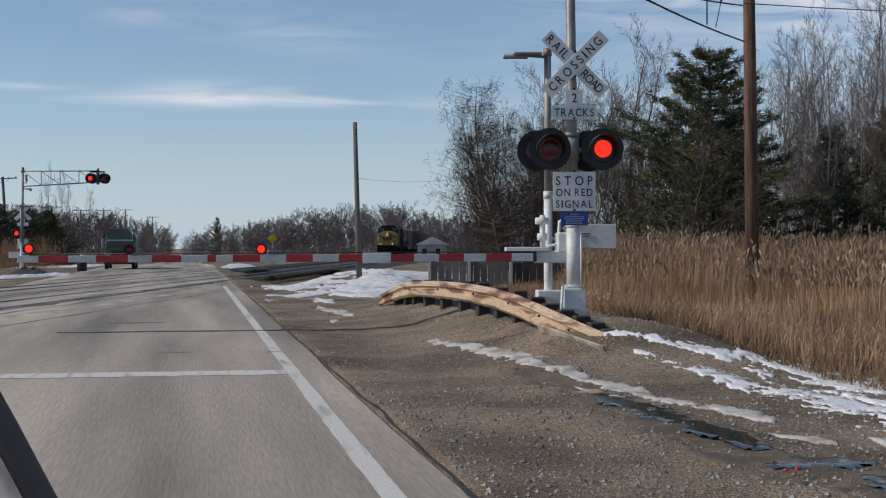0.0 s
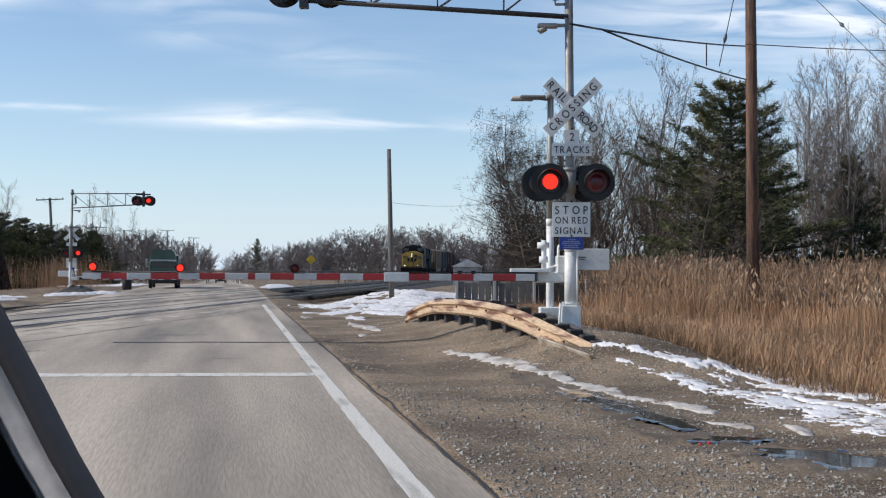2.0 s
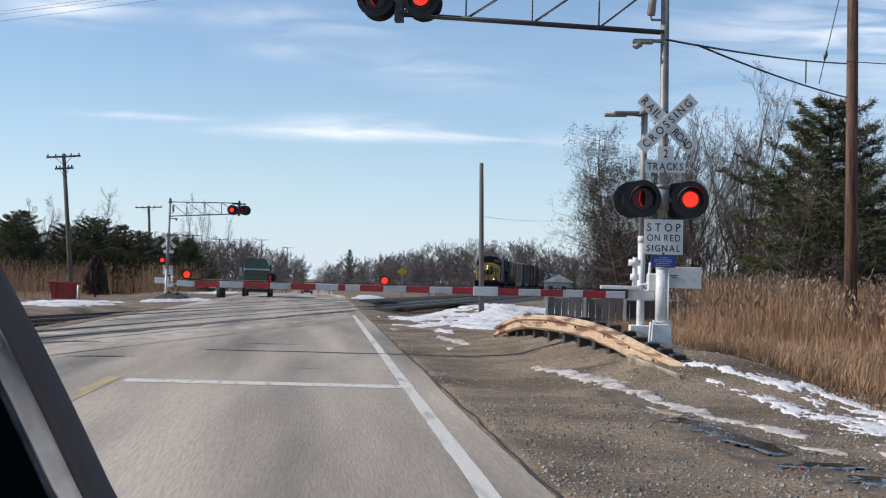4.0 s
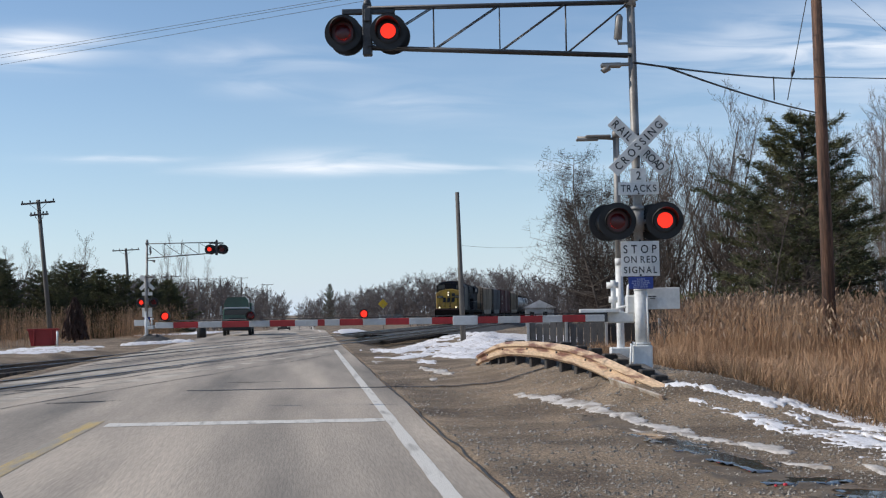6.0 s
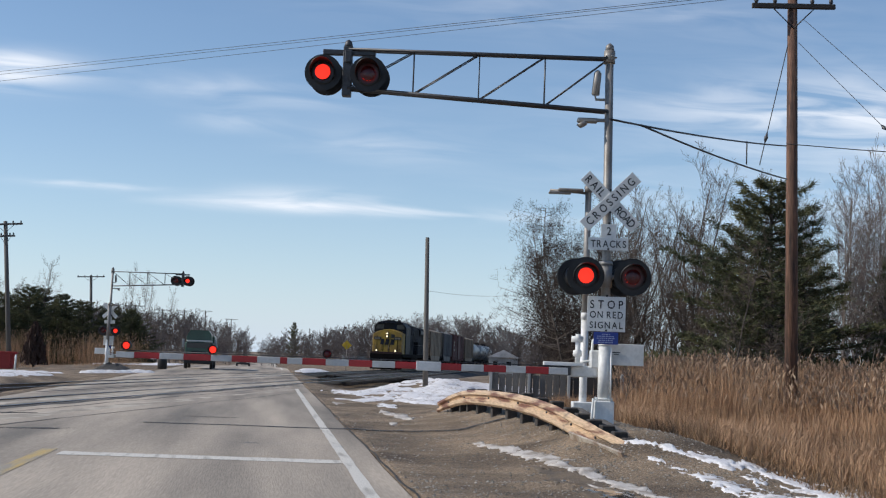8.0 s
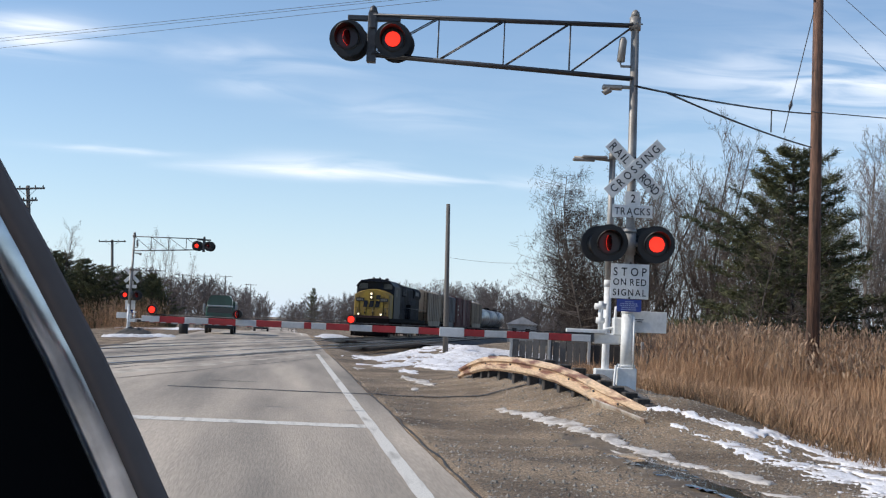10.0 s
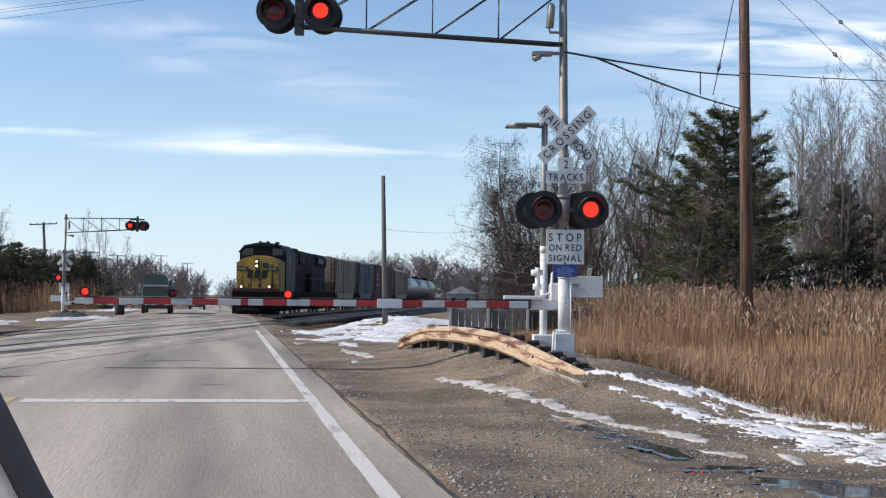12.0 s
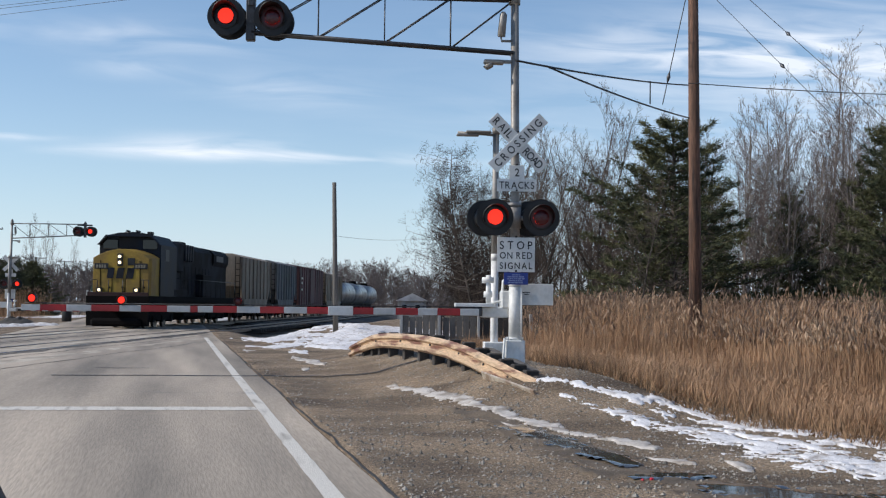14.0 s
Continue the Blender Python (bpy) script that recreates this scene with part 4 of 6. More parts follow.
def utility_pole(m, h, r0, r1, arm, material, label, arms=1, braces=True):
    t = thing("utility_pole", m, label, "utility pole", "utility poles")
    part("pole", Soup().tube([(0, 0, -.5), (0, 0, h * .5), (0, 0, h)], [r0, (r0 + r1) / 2, r1], 14), material, t)
    for k in range(arms):
        z = h - .2 - k * .75
        if arm:
            arm = arm if k == 0 else arm * .55
            part("crossarm", Soup().box((-arm, -.16, z - .06), (arm, -.06, z + .06), .01), M_GREYWOOD if material is not M_POLEWOOD else M_POST, t)
            for x in (-arm + .1, -arm * .45, arm * .45, arm - .1):
                part("insulator", Soup().tube([(x, -.11, z + .06), (x, -.11, z + .12), (x, -.11, z + .2)], [.03, .055, .035], 8), M_STEEL, t)
            if braces:
                part("brace", Soup().tube([(-arm * .5, -.12, z - .05), (0, -.12, z - .55)], .015, 5).tube([(arm * .5, -.12, z - .05), (0, -.12, z - .55)], .015, 5), M_STEEL, t)
    return t


def poles():
    # the brown pole by the reeds
    up = utility_pole(pose(12.33, 28.6, -.75, 0, -0.6, -9), 11.15, .165, .115, 1.0, M_POLEWOOD, "tall brown creosoted utility pole beside the reeds")
    top = Vector((12.05, 28.45, 10.0))
    mast = Vector((5.0, 18.45, 5.12))
    att, att2 = Vector((12.02, 28.4, 6.75)), Vector((12.05, 28.4, 5.95))
    b = mast.lerp(att, 0.12) + Vector((0, 0, -.02))
    for p, q in ((mast, att), (b, att2)):
        tagged(part("span_cable", Soup().tube(sag(p, q, .06), .017, 6), M_CABLE), "black power cable from mast to wooden pole", "cable", "overhead cables")
    c1, c2 = mast.lerp(att, .69), b.lerp(att2, .65)
    tagged(part("cable_spacer", Soup().tube([c1 + Vector((0, 0, -.03)), Vector((c1.x, c1.y, c2.z))], .014, 6), M_CABLE), "short drop bar between two power cables", "cable")
    wire(att + Vector((0, 0, .05)), (40, 34, 9.6), .6, .012)
    for a, b in (((12.33, 28.2, 9.8), (12.34, 23.1, 6.56)), ((12.25, 28.3, 9.25), (12.71, 24.08, 6.07))):
        a, b = Vector(a), Vector(b)
        b = a + (b - a) * 1.9
        wire(a, b, 0, .007, "thin guy wire with a small insulator")
        for f in (.44,):
            p = a.lerp(b, f)
            d = (b - a).normalized() * .12
            tagged(part("guy_insulator", Soup().tube([p - d, p, p + d], [.01, .045, .01], 6), M_STEEL), "grey guy wire insulator", "insulator", "guy wire insulators")
    wire((12.02, 28.4, 9.2), (11.36, 28.4, 6.25), 0, .012, "thin guy wire with an insulator")
    tagged(part("guy_insulator", Soup().tube([(11.54, 28.4, 7.06), (11.51, 28.4, 6.92), (11.48, 28.4, 6.78)], [.01, .05, .01], 6), M_STEEL), "grey guy wire insulator", "insulator")
    # bare grey pole near the tracks
    bp = thing("bare_pole", pose(6.69, 53.55, -.3, 0, -1.4, 0), "plain weathered grey wooden pole without crossarms", "pole")
    part("pole", Soup().tube([(0, 0, -.2), (0, 0, 3), (0, 0, 6.83)], [.125, .105, .085], 12), M_GREYWOOD, bp)
    wire((6.58, 53.5, 4.24), (15.5, 66, 5.4), .35, .006)
    # line of poles along the far side of the road
    L = "grey wooden utility pole with a crossarm"
    rows = [(-16.02, 82, 8.96, -5.0), (-19.5, 144, 9.1, -3.2), (-21.3, 205, 7.95, -1), (-21.8, 262, 9.1, -1), (-21.4, 318, 10.7, 0), (-19.1, 374, 12.5, 0), (-13.0, 420, 11.5, 0)]
    for i, (x, y, top_z, lean) in enumerate(rows):
        utility_pole(pose(x, y, land(x, y), 0, lean, 4), top_z - land(x, y), .16 if i == 0 else .19, .12 if i == 0 else .14, 1.05 if i == 0 else 1.35 + .12 * i, M_GREYWOOD, L, 2 if i == 0 else 1)
    # three conductors that pass high over the road
    for a, b in (((-22, 59, 12.0), (12.5, 24, 9.6)), ((-22, 59, 11.85), (13.2, 24, 9.7)), ((-22, 59, 11.5), (14.0, 24, 9.8))):
        wire(a, b, .0, .007)


# ---- train ----
M_TYELLOW = mat("faded_yellow_paint", (0.31, 0.205, 0.030), 0.6, gloss=0.3, base2=(0.22, 0.14, 0.035), big=1.2, fine=18, vary=0.14, bump=0.06)
M_TBLUE = mat("dark_blue_paint", (0.006, 0.011, 0.024), 0.6, gloss=0.22, base2=(0.012, 0.013, 0.016), big=0.9, fine=15, vary=0.2, bump=0.05)
M_TGREY = mat("grimy_grey_paint", (0.022, 0.024, 0.032), 0.8, gloss=0.15, base2=(0.011, 0.0095, 0.009), big=0.8, fine=12, vary=0.2, bump=0.08)
M_UNDER = mat("underframe_grime", (0.007, 0.006, 0.006), 0.9, gloss=0.1, vary=0.3, bump=0.2)
M_GLASS = mat("dark_window_glass", (0.01, 0.012, 0.014), 0.06, vary=0.05, bump=0)
M_HEAD = mat("headlamp", (1.0, 0.80, 0.48), 0.3, emit=2.2, vary=0, bump=0)
M_NUMBER = mat("number_board", (0.6, 0.58, 0.5), 0.5, bump=0)
M_BOARD = mat("dull_number_print", (0.22, 0.20, 0.15), 0.6, bump=0)
M_BEIGE = mat("beige_hopper", (0.33, 0.262, 0.195), 0.75, base2=(0.20, 0.15, 0.105), big=0.5, fine=9, vary=0.15, bump=0.06, stretch=(1, 1, .4))
M_BLUEGREY = mat("blue_grey_hopper", (0.15, 0.155, 0.165), 0.75, base2=(0.09, 0.085, 0.08), big=0.5, fine=9, vary=0.15, bump=0.06, stretch=(1, 1, .4))
M_MAROON = mat("maroon_boxcar", (0.105, 0.026, 0.028), 0.7, base2=(0.055, 0.018, 0.017), big=0.5, fine=9, vary=0.18, bump=0.06, stretch=(1, 1, .4))
M_TANK = mat("silver_tank", (0.32, 0.32, 0.33), 0.3, 0.3, base2=(0.20, 0.19, 0.185), big=0.7, fine=9, vary=0.1, bump=0.04)
TRAIN = []            # (vehicle, metres behind the front)


def bogie(parent, y, axles, base=1.8):
    s = Soup()
    half = base * (axles - 1) / 2
    for x in (-1.05, 1.05):
        s.box((x - .12, y - half - .6, .36), (x + .12, y + half + .6, .92), .04)
        for k in range(axles):
            yy = y - half + k * base
            s.box((x - .16, yy - .2, .28), (x + .16, yy + .2, .62), .03)
    b = part("bogie", s, M_UNDER, parent)
    # added dark block, no real part: closes the bright gaps under the vehicle
    part("gap_block", Soup().box((-.6, y - half - .7, .30), (.6, y + half + .7, .95), .04), M_UNDER, b)
    for k in range(axles):
        yy = y - half + k * base
        part("wheelset", Soup().tube([(-.80, yy, .48), (-.66, yy, .48)], .48, 20).tube([(.66, yy, .48), (.80, yy, .48)], .48, 20).tube([(-.8, yy, .48), (.8, yy, .48)], .08, 8), M_RAIL, b)


def locomotive():
    t = thing("locomotive", pose(0, 0, 0), "yellow-nosed dark blue diesel locomotive with lit headlights", "locomotive")
    TRAIN.append((t, 0.0))
    # pilot and platform
    part("pilot", Soup().prism([(-1.5, .12), (1.5, .12), (1.52, 1.3), (-1.52, 1.3)], .25, .55).box((-1.2, -.15, .1), (1.2, .3, .5), .12).box((-.3, -.35, .8), (.3, .3, 1.1), .05), M_UNDER, t, "black snow plough pilot")
    part("platform", Soup().box((-1.55, .3, 1.25), (1.55, 21.9, 1.58), .03), M_UNDER, t)
    part("fuel_tank", Soup().prism([(-1.35, .55), (-1.05, .32), (1.05, .32), (1.35, .55), (1.35, 1.25), (-1.35, 1.25)], 8.2, 13.6), M_UNDER, t)
    bogie(t, 4.3, 3)
    bogie(t, 17.6, 3)
    # nose
    prof = [(-1.40, 1.58), (1.40, 1.58), (1.40, 3.40), (1.1, 3.58), (.7, 3.74), (.25, 3.84), (-.25, 3.84), (-.7, 3.74), (-1.1, 3.58), (-1.40, 3.40)]
    n = Soup()
    m_ = len(prof)
    k = n.add([(x * .97, .75, z) for x, z in prof] + [(x * 1.03, 1.0, z + (.03 if z > 3 else 0)) for x, z in prof] + [(x * 1.06, 2.9, z + (.10 if z > 3 else 0)) for x, z in prof])
    for r_ in (0, m_):
        for j in range(m_):
            q = (j + 1) % m_
            n.face((k + r_ + j, k + r_ + q, k + r_ + m_ + q, k + r_ + m_ + j), 0)
    n.face(tuple(range(k + m_ - 1, k - 1, -1)), 0), n.face(tuple(range(k + 2 * m_, k + 3 * m_)), 0)
    nose = part("nose", n, M_TYELLOW, t, "faded yellow nose with a dark emblem")
    part("nose_door", Soup().box((.28, .72, 1.7), (.92, .76, 3.3), .02), M_TYELLOW, nose)
    part("nose_hatch", Soup().box((.34, .70, 3.06), (.70, .74, 3.42), .04), M_BLACK, nose)
    part("headlight_housing", Soup().box((-.17, .66, 3.02), (.10, .78, 3.64), .03), M_BLACK, nose)
    for z in (3.49, 3.20):
        part("headlight", Soup().tube([(-.04, .65, z), (-.04, .60, z)], [.08, .07], 16), M_HEAD, nose, "lit round headlight")
    for x in (-1.02, .80):
        part("ditch_light", Soup().box((x - .15, .62, 1.72), (x + .15, .75, 1.98), .02), M_BLACK, nose)
        part("headlight", Soup().tube([(x, .62, 1.86), (x, .585, 1.86)], [.075, .065], 16), M_HEAD, nose, "lit round ditch light")
    for x in (-.95, .98):
        nb = part("number_board", Soup().box((x - .34, .70, 2.88), (x + .34, .75, 3.16), .02), M_BLACK, nose)
        bars = Soup()
        for i in range(4):
            bars.box((x - .25 + i * .13, .694, 2.94), (x - .16 + i * .13, .699, 3.09))
        part("print", bars, M_BOARD, nb)
    # emblem of plain shapes
    e = Soup()
    for x0, x1 in ((-.68, -.28), (-.22, .20), (.26, .70)):
        w = x1 - x0
        e.prism([(x0, 2.42), (x0 + .8 * w, 2.42), (x1, 2.94), (x0 + .2 * w, 2.94)], .702, .716)
    # seams, latches and rust runs on the nose
    for x, z0, z1 in ((-1.0, 1.7, 3.3), (-.42, 1.66, 2.4), (.22, 1.66, 2.4), (.98, 1.66, 3.3)):
        part("panel_seam", Soup().box((x - .016, .738, z0), (x + .016, .748, z1)), M_UNDER, nose)
    for x in (-.55, .1, .55, 1.15):
        part("latch", Soup().box((x - .05, .73, 1.95), (x + .05, .75, 2.03)), M_UNDER, nose)
    part("emblem", e, M_TBLUE, nose)
    gr = Soup()
    for x in (-1.1, -.55, .15, 1.15):
        gr.tube([(x, .62, 1.62), (x, .62, 2.35)], .022, 6)
    gr.tube([(-1.45, .45, 2.35), (-1.1, .45, 2.35)], .02, 6).tube([(1.1, .45, 2.35), (1.45, .45, 2.35)], .02, 6).tube([(-1.45, .45, 1.58), (-1.45, .45, 2.35)], .02, 6).tube([(1.45, .45, 1.58), (1.45, .45, 2.35)], .02, 6)
    part("grab_rail", gr, M_BLACK, t)
    part("step_plate", Soup().box((-1.5, .32, 1.3), (1.5, .36, 1.75), .02), mat("dull_red_brown", (.032, .012, .011), .9), t)
    # cab
    roof = [(-1.55, 1.58), (1.55, 1.58), (1.55, 4.15), (1.15, 4.62), (.55, 4.75), (-.55, 4.75), (-1.15, 4.62), (-1.55, 4.15)]
    c = Soup().prism(roof, 2.35, 5.6)
    cab = part("cab", c, M_TBLUE, t, "dark blue cab with small windows")
    vis = Soup().prism([(-1.6, 4.12), (-1.17, 4.62), (1.17, 4.62), (1.6, 4.12), (1.52, 4.12), (1.1, 4.54), (-1.1, 4.54), (-1.52, 4.12)], 2.05, 2.6)
    part("visor", vis, M_TBLUE, cab)
    for x0, x1 in ((-1.38, -.62), (-.50, -.02), (.10, .50), (.62, 1.38)):
        if x0 in (-1.38, .62):
            part("windscreen", Soup().box((x0, 2.30, 3.92), (x1, 2.36, 4.40), .02), M_GLASS, cab)
    for s in (-1, 1):
        for y in (3.2,):
            part("side_window", Soup().box((s * 1.545 - .012, y, 3.35), (s * 1.545 + .012, y + .8, 3.95), .01), M_BLACK, cab)
    part("roof_gear", Soup().tube([(-.5, 3, 4.76), (.3, 3, 4.76)], .06, 8).tube([(.2, 2.7, 4.85), (.2, 3.3, 4.85)], .05, 8).tube([(-.3, 2.7, 4.85), (-.3, 3.2, 4.85)], .05, 8).box((.6, 3.2, 4.7), (.85, 3.6, 4.85), .02), M_BLACK, cab)
    # long hood
    h = Soup().prism([(-1.05, 1.58), (1.05, 1.58), (1.05, 4.2), (.8, 4.52), (-.8, 4.52), (-1.05, 4.2)], 5.6, 20.8)
    hood = part("long_hood", h, M_TGREY, t, "grimy blue-grey engine hood")
    part("radiator", Soup().prism([(-1.18, 3.75), (-1.05, 3.5), (1.05, 3.5), (1.18, 3.75), (1.18, 4.2), (.9, 4.50), (-.9, 4.50), (-1.18, 4.2)], 16.6, 20.9), M_TGREY, hood)
    part("blower_box", Soup().box((-1.35, 5.6, 2.9), (1.35, 8.0, 4.5), .08), M_TGREY, hood)
    for k in range(4):
        part("intake_stack", Soup().box((1.05, 8.3 + k * .55, 3.55), (1.38, 8.6 + k * .55, 4.45), .04), M_TBLUE, hood)
    part("exhaust_stack", Soup().box((-.5, 10.6, 4.5), (.5, 12.0, 4.72), .04), M_UNDER, hood)
    part("equipment_box", Soup().box((1.05, 12.2, 1.6), (1.5, 14.6, 2.9), .04), M_TGREY, hood)
    part("yellow_band", Soup().box((-1.56, 5.2, 1.6), (1.56, 8.0, 1.95), .01), M_TGREY, t)
    for s in (-1, 1):
        for k in range(9):
            part("hood_door", Soup().box((s * 1.055 - .012, 8.5 + k * .9, 1.75), (s * 1.055 + .012, 9.28 + k * .9, 3.3), .008), M_TGREY, hood)
        r = Soup().tube([(s * 1.5, 5.7, 2.55), (s * 1.5, 21.5, 2.55)], .025, 6)
        for k in range(12):
            r.tube([(s * 1.5, 5.7 + k * 1.43, 1.58), (s * 1.5, 5.7 + k * 1.43, 2.55)], .02, 5)
        part("handrail", r, M_BLACK, t)
    part("hood_plate", Soup().box((1.17, 17.2, 3.80), (1.21, 19.2, 4.15), .01), mat("dull_plate", (.2, .195, .185), .7), hood)
    return t


def hopper(at, length, height, m, label, ribs=9):
    t = thing("hopper_car", pose(0, 0, 0), label, "freight car", "freight cars behind the locomotive")
    TRAIN.append((t, at))
    L = length
    s = Soup()
    k = s.add([(x, y, z) for y0, y1, z in ((2.6, L - 2.6, 1.0), (.9, L - .9, 2.4), (.7, L - .7, height)) for y in (y0, y1) for x in (-1.5, 1.5)])
    for a in (0, 4):
        for p, q in ((0, 1), (1, 3), (3, 2), (2, 0)):
            s.face((k + a + p, k + a + q, k + a + 4 + q, k + a + 4 + p), 0)
    s.face((k + 8, k + 9, k + 11, k + 10), 0), s.face((k, k + 1, k + 3, k + 2), 0)
    body = part("body", s, m, t)
    part("roof_walk", Soup().prism([(-1.5, height), (1.5, height), (.9, height + .22), (-.9, height + .22)], .7, L - .7), m, t)
    for s_ in (-1, 1):
        for i in range(ribs):
            y = 1.0 + (L - 2.0) * i / (ribs - 1)
            part("side_rib", Soup().box((s_ * 1.53 - .05, y - .05, 1.55), (s_ * 1.53 + .05, y + .05, height), .01), m, body)
    part("outlet_gate", Soup().prism([(-.55, .42), (.55, .42), (1.2, 1.15), (-1.2, 1.15)], L * .26, L * .74), M_UNDER, t)
    part("end_platform", Soup().box((-1.45, .1, 1.05), (1.45, L - .1, 1.3), .03), M_UNDER, t)
    for y in (.5, L - .5):
        lad = Soup()
        for x in (1.2, 1.5):
            lad.tube([(x, y, 1.2), (x, y, height)], .03, 5)
        for q in range(7):
            lad.tube([(1.2, y, 1.5 + q * .4), (1.5, y, 1.5 + q * .4)], .02, 5)
        part("ladder", lad, M_UNDER, t)
    bogie(t, 2.2, 2, 1.7)
    bogie(t, L - 2.2, 2, 1.7)
    return t


def boxcar(at, length, height, m, label):
    t = thing("box_car", pose(0, 0, 0), label, "freight car", "freight cars behind the locomotive")
    TRAIN.append((t, at))
    L = length
    b = part("body", Soup().box((-1.5, .4, 1.05), (1.5, L - .4, height), .04), m, t)
    part("roof", Soup().prism([(-1.52, height), (1.52, height), (0, height + .25)], .35, L - .35), m, t)
    for s_ in (-1, 1):
        part("door", Soup().box((s_ * 1.53 - .05, L / 2 - 1.5, 1.25), (s_ * 1.53 + .05, L / 2 + 1.5, height - .1), .02), m, b)
        for i in range(12):
            y = .6 + (L - 1.2) * i / 11
            part("side_post", Soup().box((s_ * 1.52 - .04, y - .05, 1.1), (s_ * 1.52 + .04, y + .05, height), .01), m, b)
    bars = Soup()
    for z, w in ((3.4, .9), (3.0, .6), (2.4, .7)):
        bars.box((1.565, 1.4, z), (1.575, 1.4 + w, z + .18))
    part("print", bars, M_NUMBER, b)
    part("underframe", Soup().box((-.6, .1, .75), (.6, L - .1, 1.05), .03), M_UNDER, t)
    bogie(t, 2.2, 2, 1.7)
    bogie(t, L - 2.2, 2, 1.7)


def tank_car(at, length, label):
    t = thing("tank_car", pose(0, 0, 0), label, "tank car", "tank cars of the train")
    TRAIN.append((t, at))
    L = length
    b = part("tank", Soup().tube([(0, .6, 2.5), (0, .75, 2.5), (0, 1.2, 2.5), (0, L - 1.2, 2.5), (0, L - .75, 2.5), (0, L - .6, 2.5)], [.5, 1.05, 1.45, 1.45, 1.05, .5], 28), M_TANK, t)
    for i in range(3):
        y = L * (.25 + .25 * i)
        part("band", Soup().tube([(0, y - .07, 2.5), (0, y + .07, 2.5)], 1.475, 28, False), M_UNDER, b)
    part("dome", Soup().tube([(0, L / 2, 3.9), (0, L / 2, 4.25), (0, L / 2, 4.3)], [.5, .48, .3], 14).tube([(-1.2, L / 2 - 1.2, 4.2), (-1.2, L / 2 + 1.2, 4.2)], .03, 5).tube([(1.2, L / 2 - 1.2, 4.2), (1.2, L / 2 + 1.2, 4.2)], .03, 5), M_UNDER, t)
    part("walkway", Soup().box((-1.3, L / 2 - 1.3, 3.85), (1.3, L / 2 + 1.3, 3.92), .01), M_UNDER, t)
    part("sill", Soup().box((-.5, .1, .85), (.5, L - .1, 1.2), .03), M_UNDER, t)
    bogie(t, 2.0, 2, 1.7)
    bogie(t, L - 2.0, 2, 1.7)


def train():
    locomotive()
    y = 22.7
    hopper(y, 13.5, 4.35, M_BEIGE, "ribbed dusty beige covered hopper car")
    y += 14.2
    hopper(y, 12.5, 4.4, M_BLUEGREY, "dull blue-grey covered hopper car")
    y += 13.2
    boxcar(y, 17.5, 4.55, M_MAROON, "dark maroon boxcar with faded print")
    y += 18.2
    hopper(y, 17.0, 4.35, M_BEIGE, "ribbed dusty beige covered hopper car", 12)
    y += 17.8
    for k in range(3):
        tank_car(y, 16.0, "silver tank car with dark bands")
        y += 16.7


# ---- road vehicles ----
def truck():
    g = mat("truck_green", (0.020, 0.075, 0.050), 0.35, vary=0.1, big=1, bump=0.02, coat=.3)
    t = thing("truck", pose(-4.75, 87.5, 0.01) @ Matrix.Diagonal((.84, .84, .92, 1)), "dark green truck waiting with black bumper", "truck")
    part("cab", Soup().box((-1.12, .1, .62), (1.12, 1.9, 1.98), .08), g, t)
    part("wind_deflector", Soup().prism([(-.98, 2.12), (.98, 2.12), (.94, 2.60), (.72, 2.86), (-.72, 2.86), (-.94, 2.60)], .3, 1.95), g, t, "rounded dark green wind deflector")
    part("windscreen", Soup().prism([(-1.0, 1.55), (1.0, 1.55), (.96, 1.94), (-.96, 1.94)], .06, .095), M_GLASS, t)
    part("trim_band", Soup().box((-1.0, .12, 1.985), (1.0, 1.9, 2.115), .03), mat("pale_trim", (.5, .52, .52), .4, .3), t, "pale trim band")
    part("grille", Soup().box((-.62, .06, .72), (.62, .12, 1.3), .02), M_BLACK, t)
    part("bumper", Soup().box((-1.15, -.12, .38), (1.15, .14, .72), .05), M_BLACK, t)
    for x in (-.86, .86):
        part("headlight", Soup().box((x - .16, .04, .82), (x + .16, .1, 1.05), .02), M_NUMBER, t)
        part("mirror", Soup().box((x * 1.5 - .1, .4, 1.55), (x * 1.5 + .1, .5, 2.2), .03).tube([(x * 1.15, .5, 1.9), (x * 1.5, .45, 1.9)], .02, 5), mat("mirror_shell", (.35, .36, .36), .5), t)
        for y in (1.0, 5.2):
            w = part("wheel", Soup().tube([(x * 1.2 - .13, y, .48), (x * 1.2 + .13, y, .48)], [.48, .48], 20), M_BLACK, t)
            part("rim", Soup().tube([(x * 1.2 - .14, y, .48), (x * 1.2 + .14, y, .48)], .25, 14), M_GALV, w)
    part("cargo_body", Soup().box((-1.15, 2.1, .75), (1.15, 7.2, 2.45), .04), g, t)
    part("chassis", Soup().box((-.5, .3, .45), (.5, 7.1, .75), .03), M_UNDER, t)


